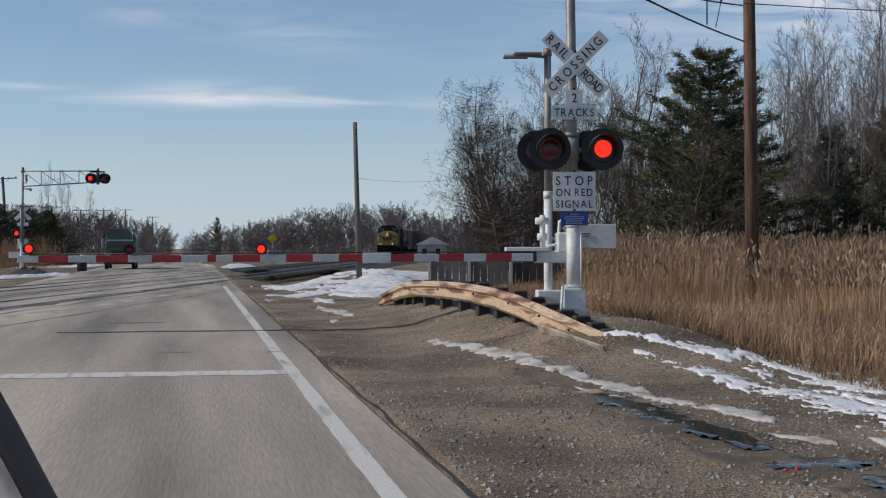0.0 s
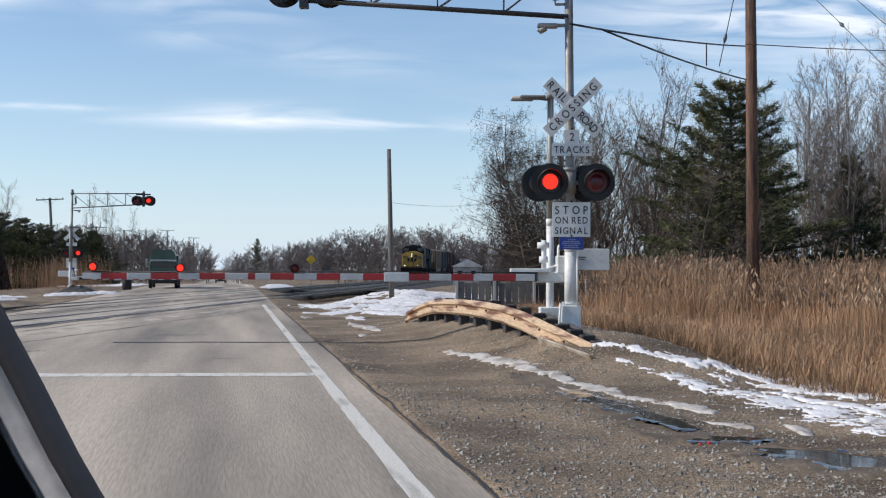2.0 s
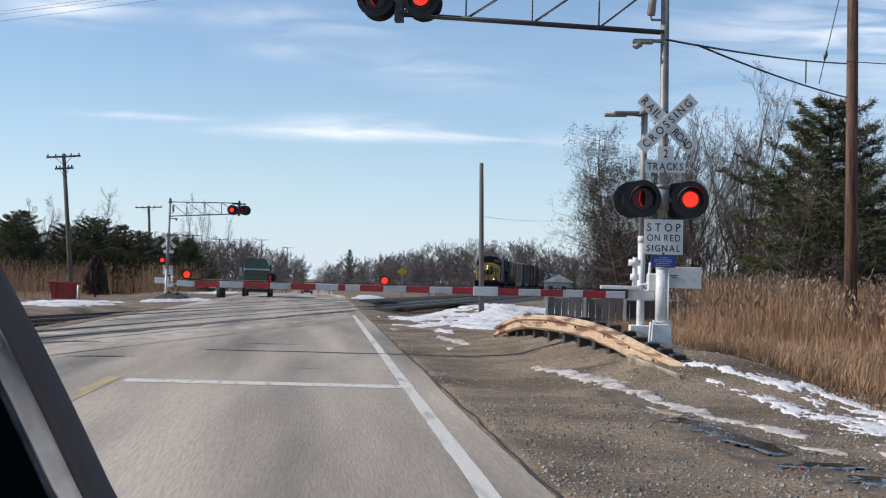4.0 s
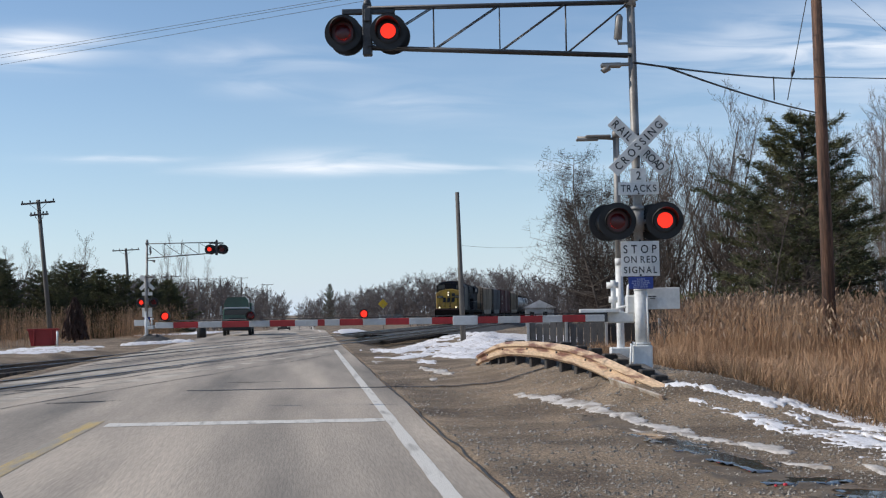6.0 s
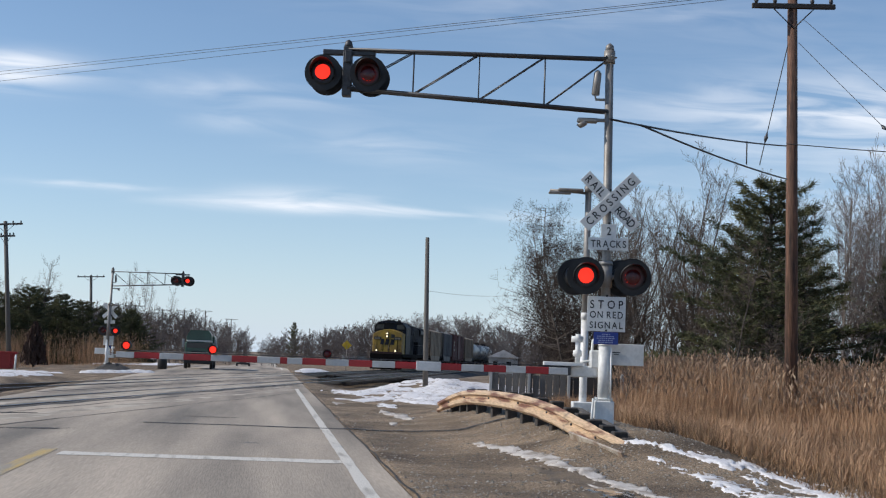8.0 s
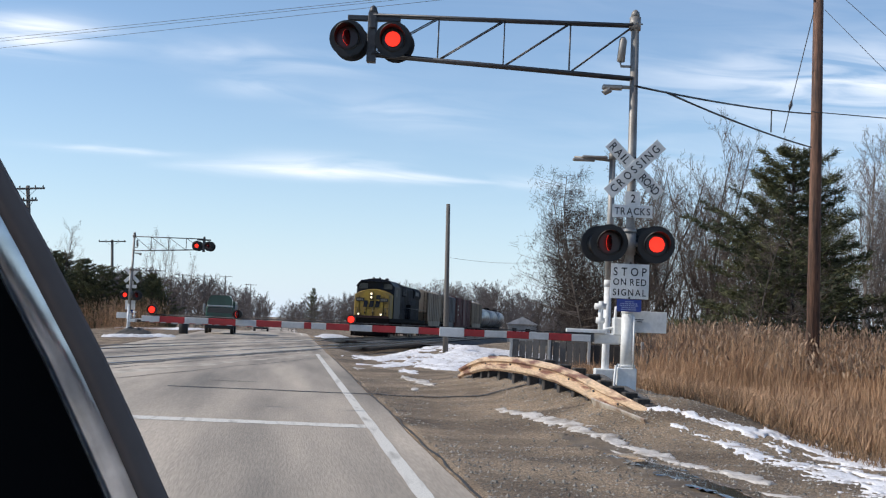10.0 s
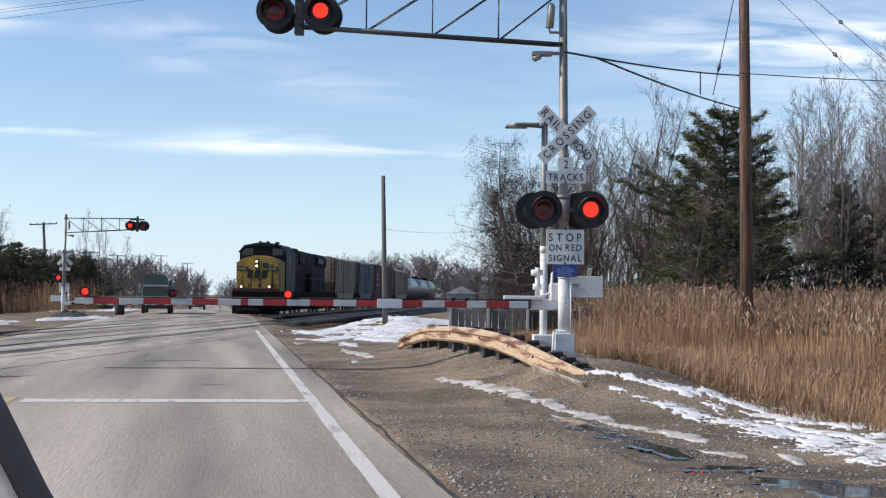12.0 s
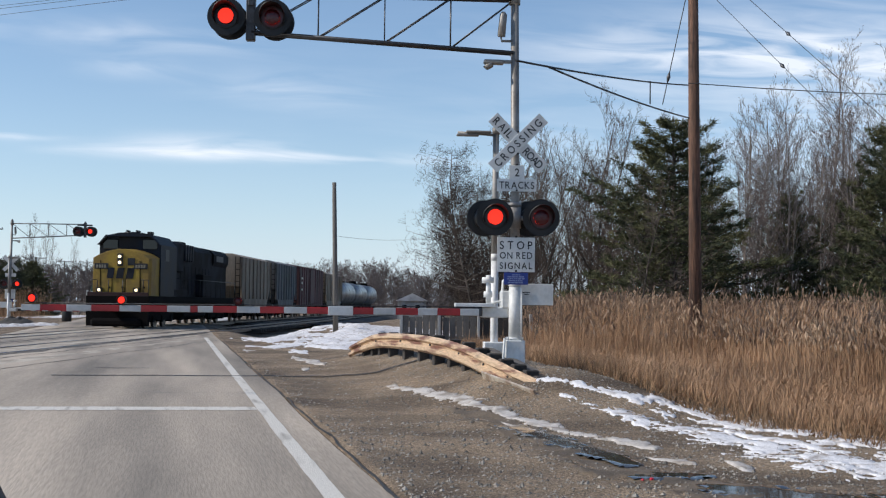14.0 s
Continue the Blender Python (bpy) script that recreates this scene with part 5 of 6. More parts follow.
def car_ahead():
    p = mat("dark_car_paint", (0.03, 0.035, 0.045), 0.3, vary=0.05, bump=0, coat=.5)
    t = thing("car", pose(-4.3, 200, -.9), "dark sedan waiting behind the truck", "car")
    body = Soup().box((-.9, 0, .35), (.9, 4.5, .88), .12)
    part("body", body, p, t)
    cb = Soup()
    k = cb.add([(-.82, 1.2, .86), (.82, 1.2, .86), (.82, 4.2, .86), (-.82, 4.2, .86), (-.62, 1.9, 1.42), (.62, 1.9, 1.42), (.62, 3.5, 1.42), (-.62, 3.5, 1.42)])
    cb.face((k + 4, k + 5, k + 6, k + 7), 0)
    for a, b in ((0, 1), (1, 2), (2, 3), (3, 0)):
        cb.face((k + a, k + b, k + 4 + b, k + 4 + a), 1)
    part("cabin", cb, [p, M_GLASS], t)
    for x in (-.65, .65):
        part("headlight", Soup().box((x - .2, -.02, .6), (x + .2, .1, .74), .02), M_NUMBER, t)
        for y in (.8, 3.6):
            w = part("wheel", Soup().tube([(x * 1.25 - .1, y, .32), (x * 1.25 + .1, y, .32)], .32, 16), M_BLACK, t)
            part("rim", Soup().tube([(x * 1.25 - .11, y, .32), (x * 1.25 + .11, y, .32)], .18, 10), M_GALV, w)
    return t


def own_car():
    """The windscreen pillar of the car from which one looks."""
    t = thing("own_car", pose(0, 0, 0), "dark car with a black windscreen pillar and grey trim", "car")
    line = PILLAR
    up = Vector((0, 0, 1))

    def strip(a, b, d0, d1):
        s = Soup()
        rows = []
        for p in line:
            p = Vector(p)
            side = Vector((-1, 0.12, 0)).normalized()
            back = Vector((0.0, -1, 0))
            q = [p + side * a + back * d0, p + side * ((a + b) / 2) + back * (max(d0, d1) + .004), p + side * b + back * d1, p + side * b + back * (d1 - .012), p + side * a + back * (d0 - .012)]
            rows.append(s.add(q))
        for r0, r1 in zip(rows, rows[1:]):
            for j in range(5):
                e = (j + 1) % 5
                s.face((r0 + j, r0 + e, r1 + e, r1 + j), 0, True)
        return s

    part("edge_trim", strip(0, .0125, 0, .003), mat("grey_trim", (.165, .13, .115), .9, 0, gloss=.1, vary=.1, bump=.02), t, "grey-brown edge trim")
    # the blue-white mottling in this colour stands for a blurred sky reflection
    glass = mat("glass_with_painted_reflection", (.72, .75, .80), .3, base2=(.30, .33, .38), big=16, fine=60, vary=.3, bump=.05, edge=(.40, .60))
    glass.node_tree.nodes["Principled BSDF"].inputs["Transmission Weight"].default_value = .9
    glass.node_tree.nodes["Principled BSDF"].inputs["IOR"].default_value = 1.08
    part("glass_edge", strip(.013, .028, .0, .004), glass, t, "edge of glass with pale sky reflection in its colour")
    part("pillar_cover", strip(.0285, .24, .004, .03), mat("black_pillar_trim", (.0045, .0045, .005), .9, gloss=.05, vary=.1, bump=.02), t, "black pillar cover")
    # the body under the pillar, on its wheels
    paint = mat("own_car_paint", (.03, .032, .036), .3, vary=.05, bump=0, coat=.5)
    part("body", Soup().box((-.55, -2.7, .28), (1.15, 1.6, .82), .12), paint, t, "dark painted car body")
    part("pillar_foot", Soup().box((-.26, .57, .78), (.03, .64, 1.175), .01), M_BLACK, t)
    for x in (-.48, 1.08):
        for y in (-1.9, .9):
            w = part("wheel", Soup().tube([(x - .1, y, .33), (x + .1, y, .33)], .33, 20), M_BLACK, t)
            part("rim", Soup().tube([(x - .11, y, .33), (x + .11, y, .33)], .2, 14), M_GALV, w)
    return t


# ---- plants ----
M_REED = mat("dry_reed", (0.48, 0.308, 0.188), 0.85, gloss=0.2, base2=(0.29, 0.172, 0.098), big=0.35, fine=3, vary=0.18, bump=0, island=0.26)
M_PLUME = mat("reed_plume", (0.45, 0.32, 0.215), 0.95, base2=(0.26, 0.17, 0.115), big=0.6, fine=5, vary=0.2, bump=0, island=0.3)
M_BARK = mat("grey_bark", (0.135, 0.112, 0.095), 0.9, gloss=0.1, base2=(0.07, 0.058, 0.05), big=2, fine=18, vary=0.3, bump=0.2, island=0.25)
M_TWIG = mat("bare_twigs", (0.155, 0.124, 0.108), 0.9, gloss=0.1, base2=(0.092, 0.072, 0.062), big=0.4, fine=6, vary=0.2, bump=0, island=0.35)
M_NEEDLE = mat("pine_needles", (0.120, 0.118, 0.055), 0.75, gloss=0.25, base2=(0.052, 0.060, 0.032), big=0.6, fine=5, vary=0.25, bump=0, island=0.4)
M_FARTWIG = mat("far_bare_wood", (0.15, 0.128, 0.122), 0.95, gloss=0.1, base2=(0.10, 0.086, 0.083), big=0.05, fine=1.2, vary=0.2, bump=0, island=0.3)


def fast_mesh(name, verts, faces, mats, mi=None):
    """A mesh from arrays; faces all have the same number of corners."""
    me = bpy.data.meshes.new(name)
    nv, (nf, k) = len(verts), faces.shape
    me.vertices.add(nv)
    me.vertices.foreach_set("co", np.asarray(verts, np.float32).ravel())
    me.loops.add(nf * k)
    me.loops.foreach_set("vertex_index", faces.ravel().astype(np.int32))
    me.polygons.add(nf)
    me.polygons.foreach_set("loop_start", np.arange(0, nf * k, k, dtype=np.int32))
    for m in mats:
        me.materials.append(m)
    if mi is not None:
        me.polygons.foreach_set("material_index", mi.astype(np.int32))
    me.update(calc_edges=True)
    return me


def reeds(name, places, height, label, seed, z_of=land):
    """A reed bed: stems, hanging leaves and drooping plumes, joined."""
    rs = np.random.RandomState(seed)
    n = len(places)
    P = np.array([(q[0], q[1], z_of(q[0], q[1])) for q in places])
    if len(places[0]) > 2:
        height = np.array([q[2] for q in places])
    H = np.maximum(0.25, height - P[:, 2]) * (0.58 + 0.40 * rs.rand(n) ** .8 + 0.14 * rs.rand(n) ** 5) * (1 + 0.05 * np.sin(P[:, 0] * 1.3 + P[:, 1] * 0.7))
    ang = rs.rand(n) * 2 * np.pi
    lean = (0.04 + 0.26 * rs.rand(n) ** 2)[:, None] * np.stack([np.cos(ang), np.sin(ang)], 1) + np.array([0.02, -0.02])
    top = P + np.concatenate([lean * H[:, None], H[:, None]], 1)
    a2 = rs.rand(n) * np.pi
    wv = np.stack([np.cos(a2), np.sin(a2), 0 * a2], 1)
    tris, mats_i = [], []

    def tri(a, b, c, m):
        tris.append(np.stack([a, b, c], 1))
        mats_i.append(np.full(len(a), m))

    w = 0.0045
    tri(P - wv * w, P + wv * w, top + wv * w * .4, 0)
    tri(P - wv * w, top + wv * w * .4, top - wv * w * .4, 0)
    up = np.array([0, 0, 1.0])
    for k in range(4):
        f = (0.12 + 0.66 * rs.rand(n))[:, None]
        base = P + (top - P) * f
        b = rs.rand(n) * 2 * np.pi
        out = 0.15 + 0.65 * rs.rand(n) ** 2
        d = np.stack([np.cos(b) * out, np.sin(b) * out, np.full(n, 1.0)], 1)
        l = (0.18 + 0.30 * rs.rand(n))[:, None]
        mid = base + d * l * .6
        s2 = np.stack([np.cos(b + 1.57), np.sin(b + 1.57), 0 * b], 1) * 0.0055
        tri(base - s2, base + s2, mid, 0)
        bend = np.where(rs.rand(n) < .3, -0.7, 0.7)[:, None] * up
        tri(mid - s2 * .6, mid + s2 * .6, mid + (d * np.array([1.6, 1.6, 0]) + bend) * l * .35, 0)
    has = (rs.rand(n) < 0.34) & (top[:, 2] > 0.7)
    t2, l2 = top[has], lean[has]
    m = len(t2)
    d = np.concatenate([l2 / (np.linalg.norm(l2, axis=1, keepdims=True) + 1e-6) * .35, np.full((m, 1), .9)], 1)
    pl = (0.09 + 0.09 * rs.rand(m))[:, None]
    for k in range(3):
        a3 = rs.rand(m) * np.pi
        s = np.stack([np.cos(a3), np.sin(a3), 0 * a3], 1) * (0.011 + .017 * rs.rand(m))[:, None]
        mid = t2 + d * pl * .45
        end = t2 + d * pl * np.array([1.3, 1.3, 1.0])
        tri(t2 - up * .03, mid - s, mid + s, 1)
        tri(mid - s, end, mid + s, 1)
    V = np.concatenate(tris).reshape(-1, 3)
    F = np.arange(len(V)).reshape(-1, 3)
    ob = new(name, fast_mesh(name, V, F, [M_REED, M_PLUME], np.concatenate(mats_i)))
    tagged(ob, label, "reeds", kind="stuff")


def reed_beds():
    rnd = random.Random(12)
    pts = []

    def edge(y):
        """Where the bed begins, beside the snow bank."""
        if y < 17:
            return 7.55 - (y - 9) * 0.12
        if y < 22:
            return 6.5
        return max(6.5, 0.232 * y)

    while len(pts) < 76000:
        y = 8.5 + 42 * rnd.random()
        d = rnd.random() * 5 if rnd.random() < 0.34 else 4.2 + rnd.random() ** 2.0 * 26
        x = edge(y) + d + rnd.uniform(-.15, .25)
        if x / max(y, 1) > 0.98:
            continue
        low = 0.25 + 0.10 * min(d, 5) + 0.18 * noise.noise((x * .7, y * .7, 2))
        k = 1 - 0.5 * step(24, 31, y)
        if (x - 11.7) ** 2 + ((y - 27.2) * .8) ** 2 < 3.2 and rnd.random() < .85:
            continue    # thin growth round the pole's foot
        pts.append((x, y, low + (1.60 - low + 0.1 * noise.noise((x * .5, y * .5, 8))) * step(2.6 * k, 6.6 * k, d)))
    reeds("reed_bed", pts, 1.66, "dense bed of tall dry tan reeds with feathery plumes", 1)
    # bent and fallen stalks along the edge
    t = Soup()
    for _ in range(7000):
        y = 9 + 22 * rnd.random()
        x = edge(y) - .35 + rnd.random() ** 1.5 * 1.1
        p = Vector((x, y, land(x, y)))
        a, hh = rnd.random() * 6.28, rnd.uniform(.08, .5)
        v = Vector((math.cos(a) * rnd.uniform(.2, 1), math.sin(a) * rnd.uniform(.2, 1), rnd.uniform(.2, 1.2))).normalized() * hh
        sd = Vector((-math.sin(a), math.cos(a), 0)) * .006
        t.poly([p - sd, p + sd, p + v])
    tagged(new("reed_litter", t.mesh("reed_litter", mat("fallen_reed", (.30, .185, .10), .9, bump=0, island=.4))), "bent and fallen brown stalks at the reed bed's edge", "reeds", kind="stuff")
    pts = []
    while len(pts) < 9000:
        x, y = -60 + 51 * rnd.random(), 84 + 14 * rnd.random() ** 1.6
        if -15 < x < -12.4 and y < 90:
            continue
        pts.append((x, y))
    reeds("far_reed_bed", pts, 2.2, "strip of tall dry reeds across the road", 2)


TWIG = [0.0085]       # half width of the last twigs
RISE = [0.22]         # how much side limbs turn upwards


def grow(s, rnd, p, d, length, r, level, top, spread, kids, segs):
    """One limb and what grows from it."""
    if level >= 3 and level == top:
        end = p + (d + Vector((rnd.gauss(0, .12), rnd.gauss(0, .12), .1))).normalized() * length
        w = d.cross(Vector((rnd.gauss(0, 1), rnd.gauss(0, 1), rnd.gauss(0, 1)))).normalized() * TWIG[0]
        s.poly([p - w, p + w, end], 1)
        return
    pts, rads = [p.copy()], [r]
    q, dd = p.copy(), d.copy()
    for i in range(segs):
        dd = (dd + Vector((rnd.gauss(0, .10), rnd.gauss(0, .10), rnd.gauss(0.05, .07)))).normalized()
        q = q + dd * (length / segs)
        pts.append(q.copy())
        rads.append(r * (1 - .75 * (i + 1) / segs))
    nside = 7 if level == 0 else (4 if level == 1 else 3)
    s.tube(pts, rads, nside, False, 0 if level < 2 else 1)
    if level >= top:
        return
    n = kids[level]
    for k in range(n):
        f = (.16 if level == 0 else .12) + (.84 if level == 0 else .88) * (k + rnd.random()) / n
        i = min(segs - 1, int(f * segs))
        b = pts[i].lerp(pts[i + 1], f * segs - i)
        a = rnd.random() * 2 * math.pi
        side = dd.cross(Vector((math.cos(a), math.sin(a), .3))).normalized()
        base_d = (pts[i + 1] - pts[i]).normalized()
        nd = (base_d * (1 - spread) + side * spread + Vector((0, 0, RISE[0]))).normalized()
        ln = length * ((.36 - .22 * f) if level == 0 else (.50 - .2 * f)) * rnd.uniform(.75, 1.25)
        grow(s, rnd, b, nd, ln, max(.0056, rads[i] * .46), level + 1, top, spread, kids, 1 if level >= 2 else max(2, segs - 2))


def bare_tree_meshes(seed, h, spread, kids, top=3, mats=None, stems=1):
    rnd = random.Random(seed)
    s = Soup()
    for k in range(stems):
        a = rnd.random() * 6.28
        base = Vector((math.cos(a) * .25 * (k > 0), math.sin(a) * .25 * (k > 0), -.3))
        lean = Vector((rnd.gauss(0, .05 + .1 * (k > 0)), rnd.gauss(0, .05 + .1 * (k > 0)), 1)).normalized()
        grow(s, rnd, base, lean, h * (1 - .15 * k), .0062 * h + .008, 0, top, spread, kids, 6)
    trunk, crown = Soup(), Soup()
    trunk.v = crown.v = s.v
    for f, mi, sm in zip(s.f, s.mi, s.sm):
        (trunk if mi == 0 else crown).face(f, 0, sm)
    out = []
    for so, nm, m in ((trunk, "trunk", mats[0]), (crown, "crown", mats[1])):
        used = sorted({i for f in so.f for i in f})
        ix = {o: n for n, o in enumerate(used)}
        t = Soup()
        t.v = [s.v[i] for i in used]
        t.f, t.mi, t.sm = [tuple(ix[i] for i in f) for f in so.f], so.mi, so.sm
        out.append(t.mesh(nm, m))
    return out


def plant(name, meshes, x, y, rot, size, label, category, group, z=None):
    t = thing(name, pose(x, y, (land(x, y) if z is None else z), 0, 0, rot), label, category, group)
    for me, nm in zip(meshes, ("trunk", "crown")):
        o = new(nm, me)
        o.parent = t
        o.scale = size if hasattr(size, "__len__") else (size, size, size)
    return t


def pine_meshes(seed, h, whorls=17, width=0.30, tufts=26):
    """A white pine: tiers of long boughs with gaps between, each clothed in tufts of fine needles."""
    rnd = random.Random(seed)
    tr, cr = Soup(), Soup()
    tr.tube([(0, 0, -.3), (.05, .03, h * .5), (0, 0, h * .99)], [.018 * h, .011 * h, .015], 8, False)
    for w in range(whorls):
        f = .03 + .95 * (w / whorls) ** 1.12
        z = h * f
        prof = width * h * (1 - f) ** .68 * (1.0 if f > .15 else .85 + f) * rnd.uniform(.78, 1.12) + .15
        a0 = rnd.random() * 6.28
        n_b = rnd.choice((5, 6, 6, 7))
        for b in range(n_b):
            a = a0 + 2 * math.pi * (b + rnd.uniform(-.3, .3)) / n_b
            L = prof * rnd.uniform(.55, 1.22)
            rise = rnd.uniform(-.10, .20) + .75 * f
            d = Vector((math.cos(a), math.sin(a), 0))
            p0 = Vector((0, 0, z + rnd.uniform(-.12, .12)))
            p1 = p0 + d * L * .55 + Vector((0, 0, L * .25 * rise))
            p2 = p0 + d * L + Vector((0, 0, L * (.28 + .45) * rise))
            tr.tube([p0, p1, p2], [.012 + .010 * L, .008 + .005 * L, .006], 4, False)
            n = max(6, int(tufts * L / 2.2) + 4)
            for k in range(n):
                u = .20 + .84 * ((k + rnd.random()) / n) ** .85
                c = p0.lerp(p1, min(1, u / .55)) if u < .55 else p1.lerp(p2, min(1.08, (u - .55) / .45))
                sid = Vector((-d.y, d.x, 0)) * rnd.gauss(0, .17 * L * (1.15 - u) + .05)
                c = c + sid + Vector((0, 0, rnd.gauss(.02, .07)))
                for q in range(13):
                    v = Vector((rnd.gauss(0, 1), rnd.gauss(0, 1), rnd.gauss(.35, .5)))
                    v = (v.normalized() + d * .7).normalized()
                    ln = rnd.uniform(.13, .30)
                    s = v.cross(Vector((rnd.gauss(0, 1), rnd.gauss(0, 1), rnd.gauss(0, 1)))).normalized() * rnd.uniform(.012, .024)
                    o = c + Vector((rnd.gauss(0, .05), rnd.gauss(0, .05), rnd.gauss(0, .04)))
                    cr.poly([o - s, o + s, o + v * ln])
    return tr.mesh("trunk", M_BARK), cr.mesh("crown", M_NEEDLE)


def woods():
    rnd = random.Random(77)
    bare = [bare_tree_meshes(i, 10.0, (.50, .58, .44, .54, .46)[i], (20, 8, 5, 3) if i < 4 else (13, 8, 5, 3), 4, (M_BARK, M_TWIG), (1, 1, 2, 1, 3)[i]) for i in range(5)]
    pb = mat("pale_grey_bark", (.27, .235, .215), .9, gloss=.1, base2=(.16, .135, .12), big=2, fine=18, vary=.3, bump=.2, island=.2)
    pt = mat("pale_twigs", (.205, .17, .157), .9, gloss=.1, base2=(.125, .10, .092), big=.4, fine=6, bump=0, island=.3)
    pale = [bare_tree_meshes(20 + i, 10.0, (.48, .55)[i], (20, 8, 5, 3), 4, (pb, pt), 1) for i in range(2)]
    RISE[0], TWIG[0] = -.02, .011
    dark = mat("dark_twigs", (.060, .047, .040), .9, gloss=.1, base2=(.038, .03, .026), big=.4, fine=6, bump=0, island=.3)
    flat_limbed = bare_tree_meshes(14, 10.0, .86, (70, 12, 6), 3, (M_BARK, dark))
    RISE[0], TWIG[0] = .22, .0085
    pines = [pine_meshes(i, 10.0, (23, 22, 23)[i], (.44, .36, .36)[i], 32) for i in range(3)]
    A = "leafless grey-brown deciduous tree with fine twigs"
    PN = "dark green white pine with layered open branches"
    g1, g2 = "bare trees behind the reeds", "pines behind the reeds"
    # pines
    for x, y, z, i, sz in ((21.3, 52.0, 9.9, 0, 1.0), (29.5, 57, 7.2, 1, .85), (28.6, 47.0, 9.2, 2, .85), (34.5, 60, 8.5, 2, 1.1), (30.0, 70, 8.5, 1, 1.1), (40, 60, 9.5, 1, 1), (37, 50, 9.0, 2, 1.1)):
        k = (z - land(x, y)) / 10.0
        plant("pine_tree", pines[i], x, y, rnd.uniform(0, 360), (k * sz * (1.2 if x == 21.3 else 1), k * sz * (1.2 if x == 21.3 else 1), k), PN, "pine tree", g2)
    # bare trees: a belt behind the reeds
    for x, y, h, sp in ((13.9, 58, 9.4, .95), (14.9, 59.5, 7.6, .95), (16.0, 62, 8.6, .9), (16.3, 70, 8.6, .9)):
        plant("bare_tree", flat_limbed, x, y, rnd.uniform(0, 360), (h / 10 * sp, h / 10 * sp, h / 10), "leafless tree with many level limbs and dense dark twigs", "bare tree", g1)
    spots = [(17.0, 74, 9.2), (17.6, 78, 10.3), (18.6, 80, 9.0), (18.2, 66, 9.0), (20.6, 60, 11.4), (21.8, 62, 11.6), (33.5, 60, 14.4), (31.5, 63, 12.8), (35.5, 62, 15.0), (37.5, 64, 15.5)]
    for k in range(104):
        a = radians(14.6 + 22 * (k + rnd.random()) / 104)
        d = rnd.uniform(60, 100)
        spots.append((d * math.sin(a), d * math.cos(a), rnd.uniform(7.5, 11.5) * (0.7 + .3 * d / 80) + (1.2 if a > .45 else 0)))
    for x, y, h in spots:
        i = rnd.randrange(5)
        k = h / 10
        if x / y > .43:
            plant("bare_tree", pale[i % 2], x, y, rnd.uniform(0, 360), (k * .9, k * .9, k), "slender leafless tree with pale grey bark", "bare tree", g1)
        else:
            plant("bare_tree", bare[i], x, y, rnd.uniform(0, 360), (k * .98, k * .98, k), A, "bare tree", g1)
    # undergrowth that closes the wood low down
    brush = bare_tree_meshes(31, 3.4, .5, (14, 6, 3, 2), 3, (M_BARK, M_TWIG), 4)
    for k in range(70):
        a = radians(13.0 + 22.5 * (k + rnd.random()) / 70)
        d = rnd.uniform(64, 84)
        plant("bare_shrub", brush, d * math.sin(a), d * math.cos(a), rnd.uniform(0, 360), rnd.uniform(.7, 1.5), "leafless grey-brown shrub at the edge of the wood", "shrub", "shrubs at the wood's edge")
    # saplings in the reeds
    for x, y, h in ((11.9, 31.5, 5.4), (12.9, 30.6, 3.9), (9.4, 33, 3.2)):
        plant("sapling", bare[3], x, y, rnd.uniform(0, 360), h / 10, "slender leafless sapling among the reeds", "sapling", "saplings in the reeds")
    # evergreens across the road
    for k, (x, y, h) in enumerate(((-36, 128, 8.2), (-32.5, 132, 7.6), (-29.5, 126, 8.4), (-26.5, 131, 7.4), (-23.6, 128, 8.0), (-21.2, 133, 7.6), (-18.8, 131, 6.8), (-40, 126, 8.6), (-44, 130, 8.8), (-48, 127, 8.2), (-17.2, 137, 5.6), (-34, 140, 8.8), (-25, 142, 8.6), (-16.3, 133, 6.7), (-14.7, 138, 6.2), (-15.6, 146, 6.4))):
        plant("evergreen_tree", pines[k % 3], x, y, rnd.uniform(0, 360), (h / 10 * 1.35, h / 10 * 1.35, h / 10 * .97), "dense dark evergreen across the road", "evergreen tree", "evergreens across the road")
    for k in range(36):
        x = -70 + 62 * (k + rnd.random()) / 36
        y = rnd.uniform(140, 210) + (0 if x < -25 else 60)
        h = rnd.uniform(8, 11) if x < -25 else rnd.uniform(5.5, 8.5)
        plant("bare_tree", bare[rnd.randrange(5)], x * y / 150, y, rnd.uniform(0, 360), h / 10, "leafless tree behind the evergreens across the road", "bare tree", "bare trees across the road")
    for x, y, h in ((-26, 232, 17), (-22.5, 240, 15), (-19, 250, 14), (-24, 236, 16)):
        plant("tall_bare_tree", bare[3], x, y, rnd.uniform(0, 360), (h / 16, h / 16, h / 10), "tall slender leafless tree", "bare tree", "bare trees across the road")
    # one dark evergreen by the far roadside and the woods on the horizon
    plant("evergreen_tree", pines[2], 7.3, 400, 20, (.75, .75, 1.28), "single dark evergreen above the far wood", "evergreen tree", "", -1.75)
    TWIG[0] = 0.034
    far = [bare_tree_meshes(60 + i, 10.0, (.5, .42, .55)[i], (14, 6, 6), 3, (M_FARTWIG, M_FARTWIG), 1) for i in range(3)]
    arr = []
    for tr, cr in far:
        V, F = [], []
        for me in (tr, cr):
            me.calc_loop_triangles()
            v = np.empty(len(me.vertices) * 3, np.float32)
            me.vertices.foreach_get("co", v)
            f = np.empty(len(me.loop_triangles) * 3, np.int32)
            me.loop_triangles.foreach_get("vertices", f)
            F.append(f.reshape(-1, 3) + sum(len(q) for q in V))
            V.append(v.reshape(-1, 3))
        arr.append((np.concatenate(V), np.concatenate(F)))
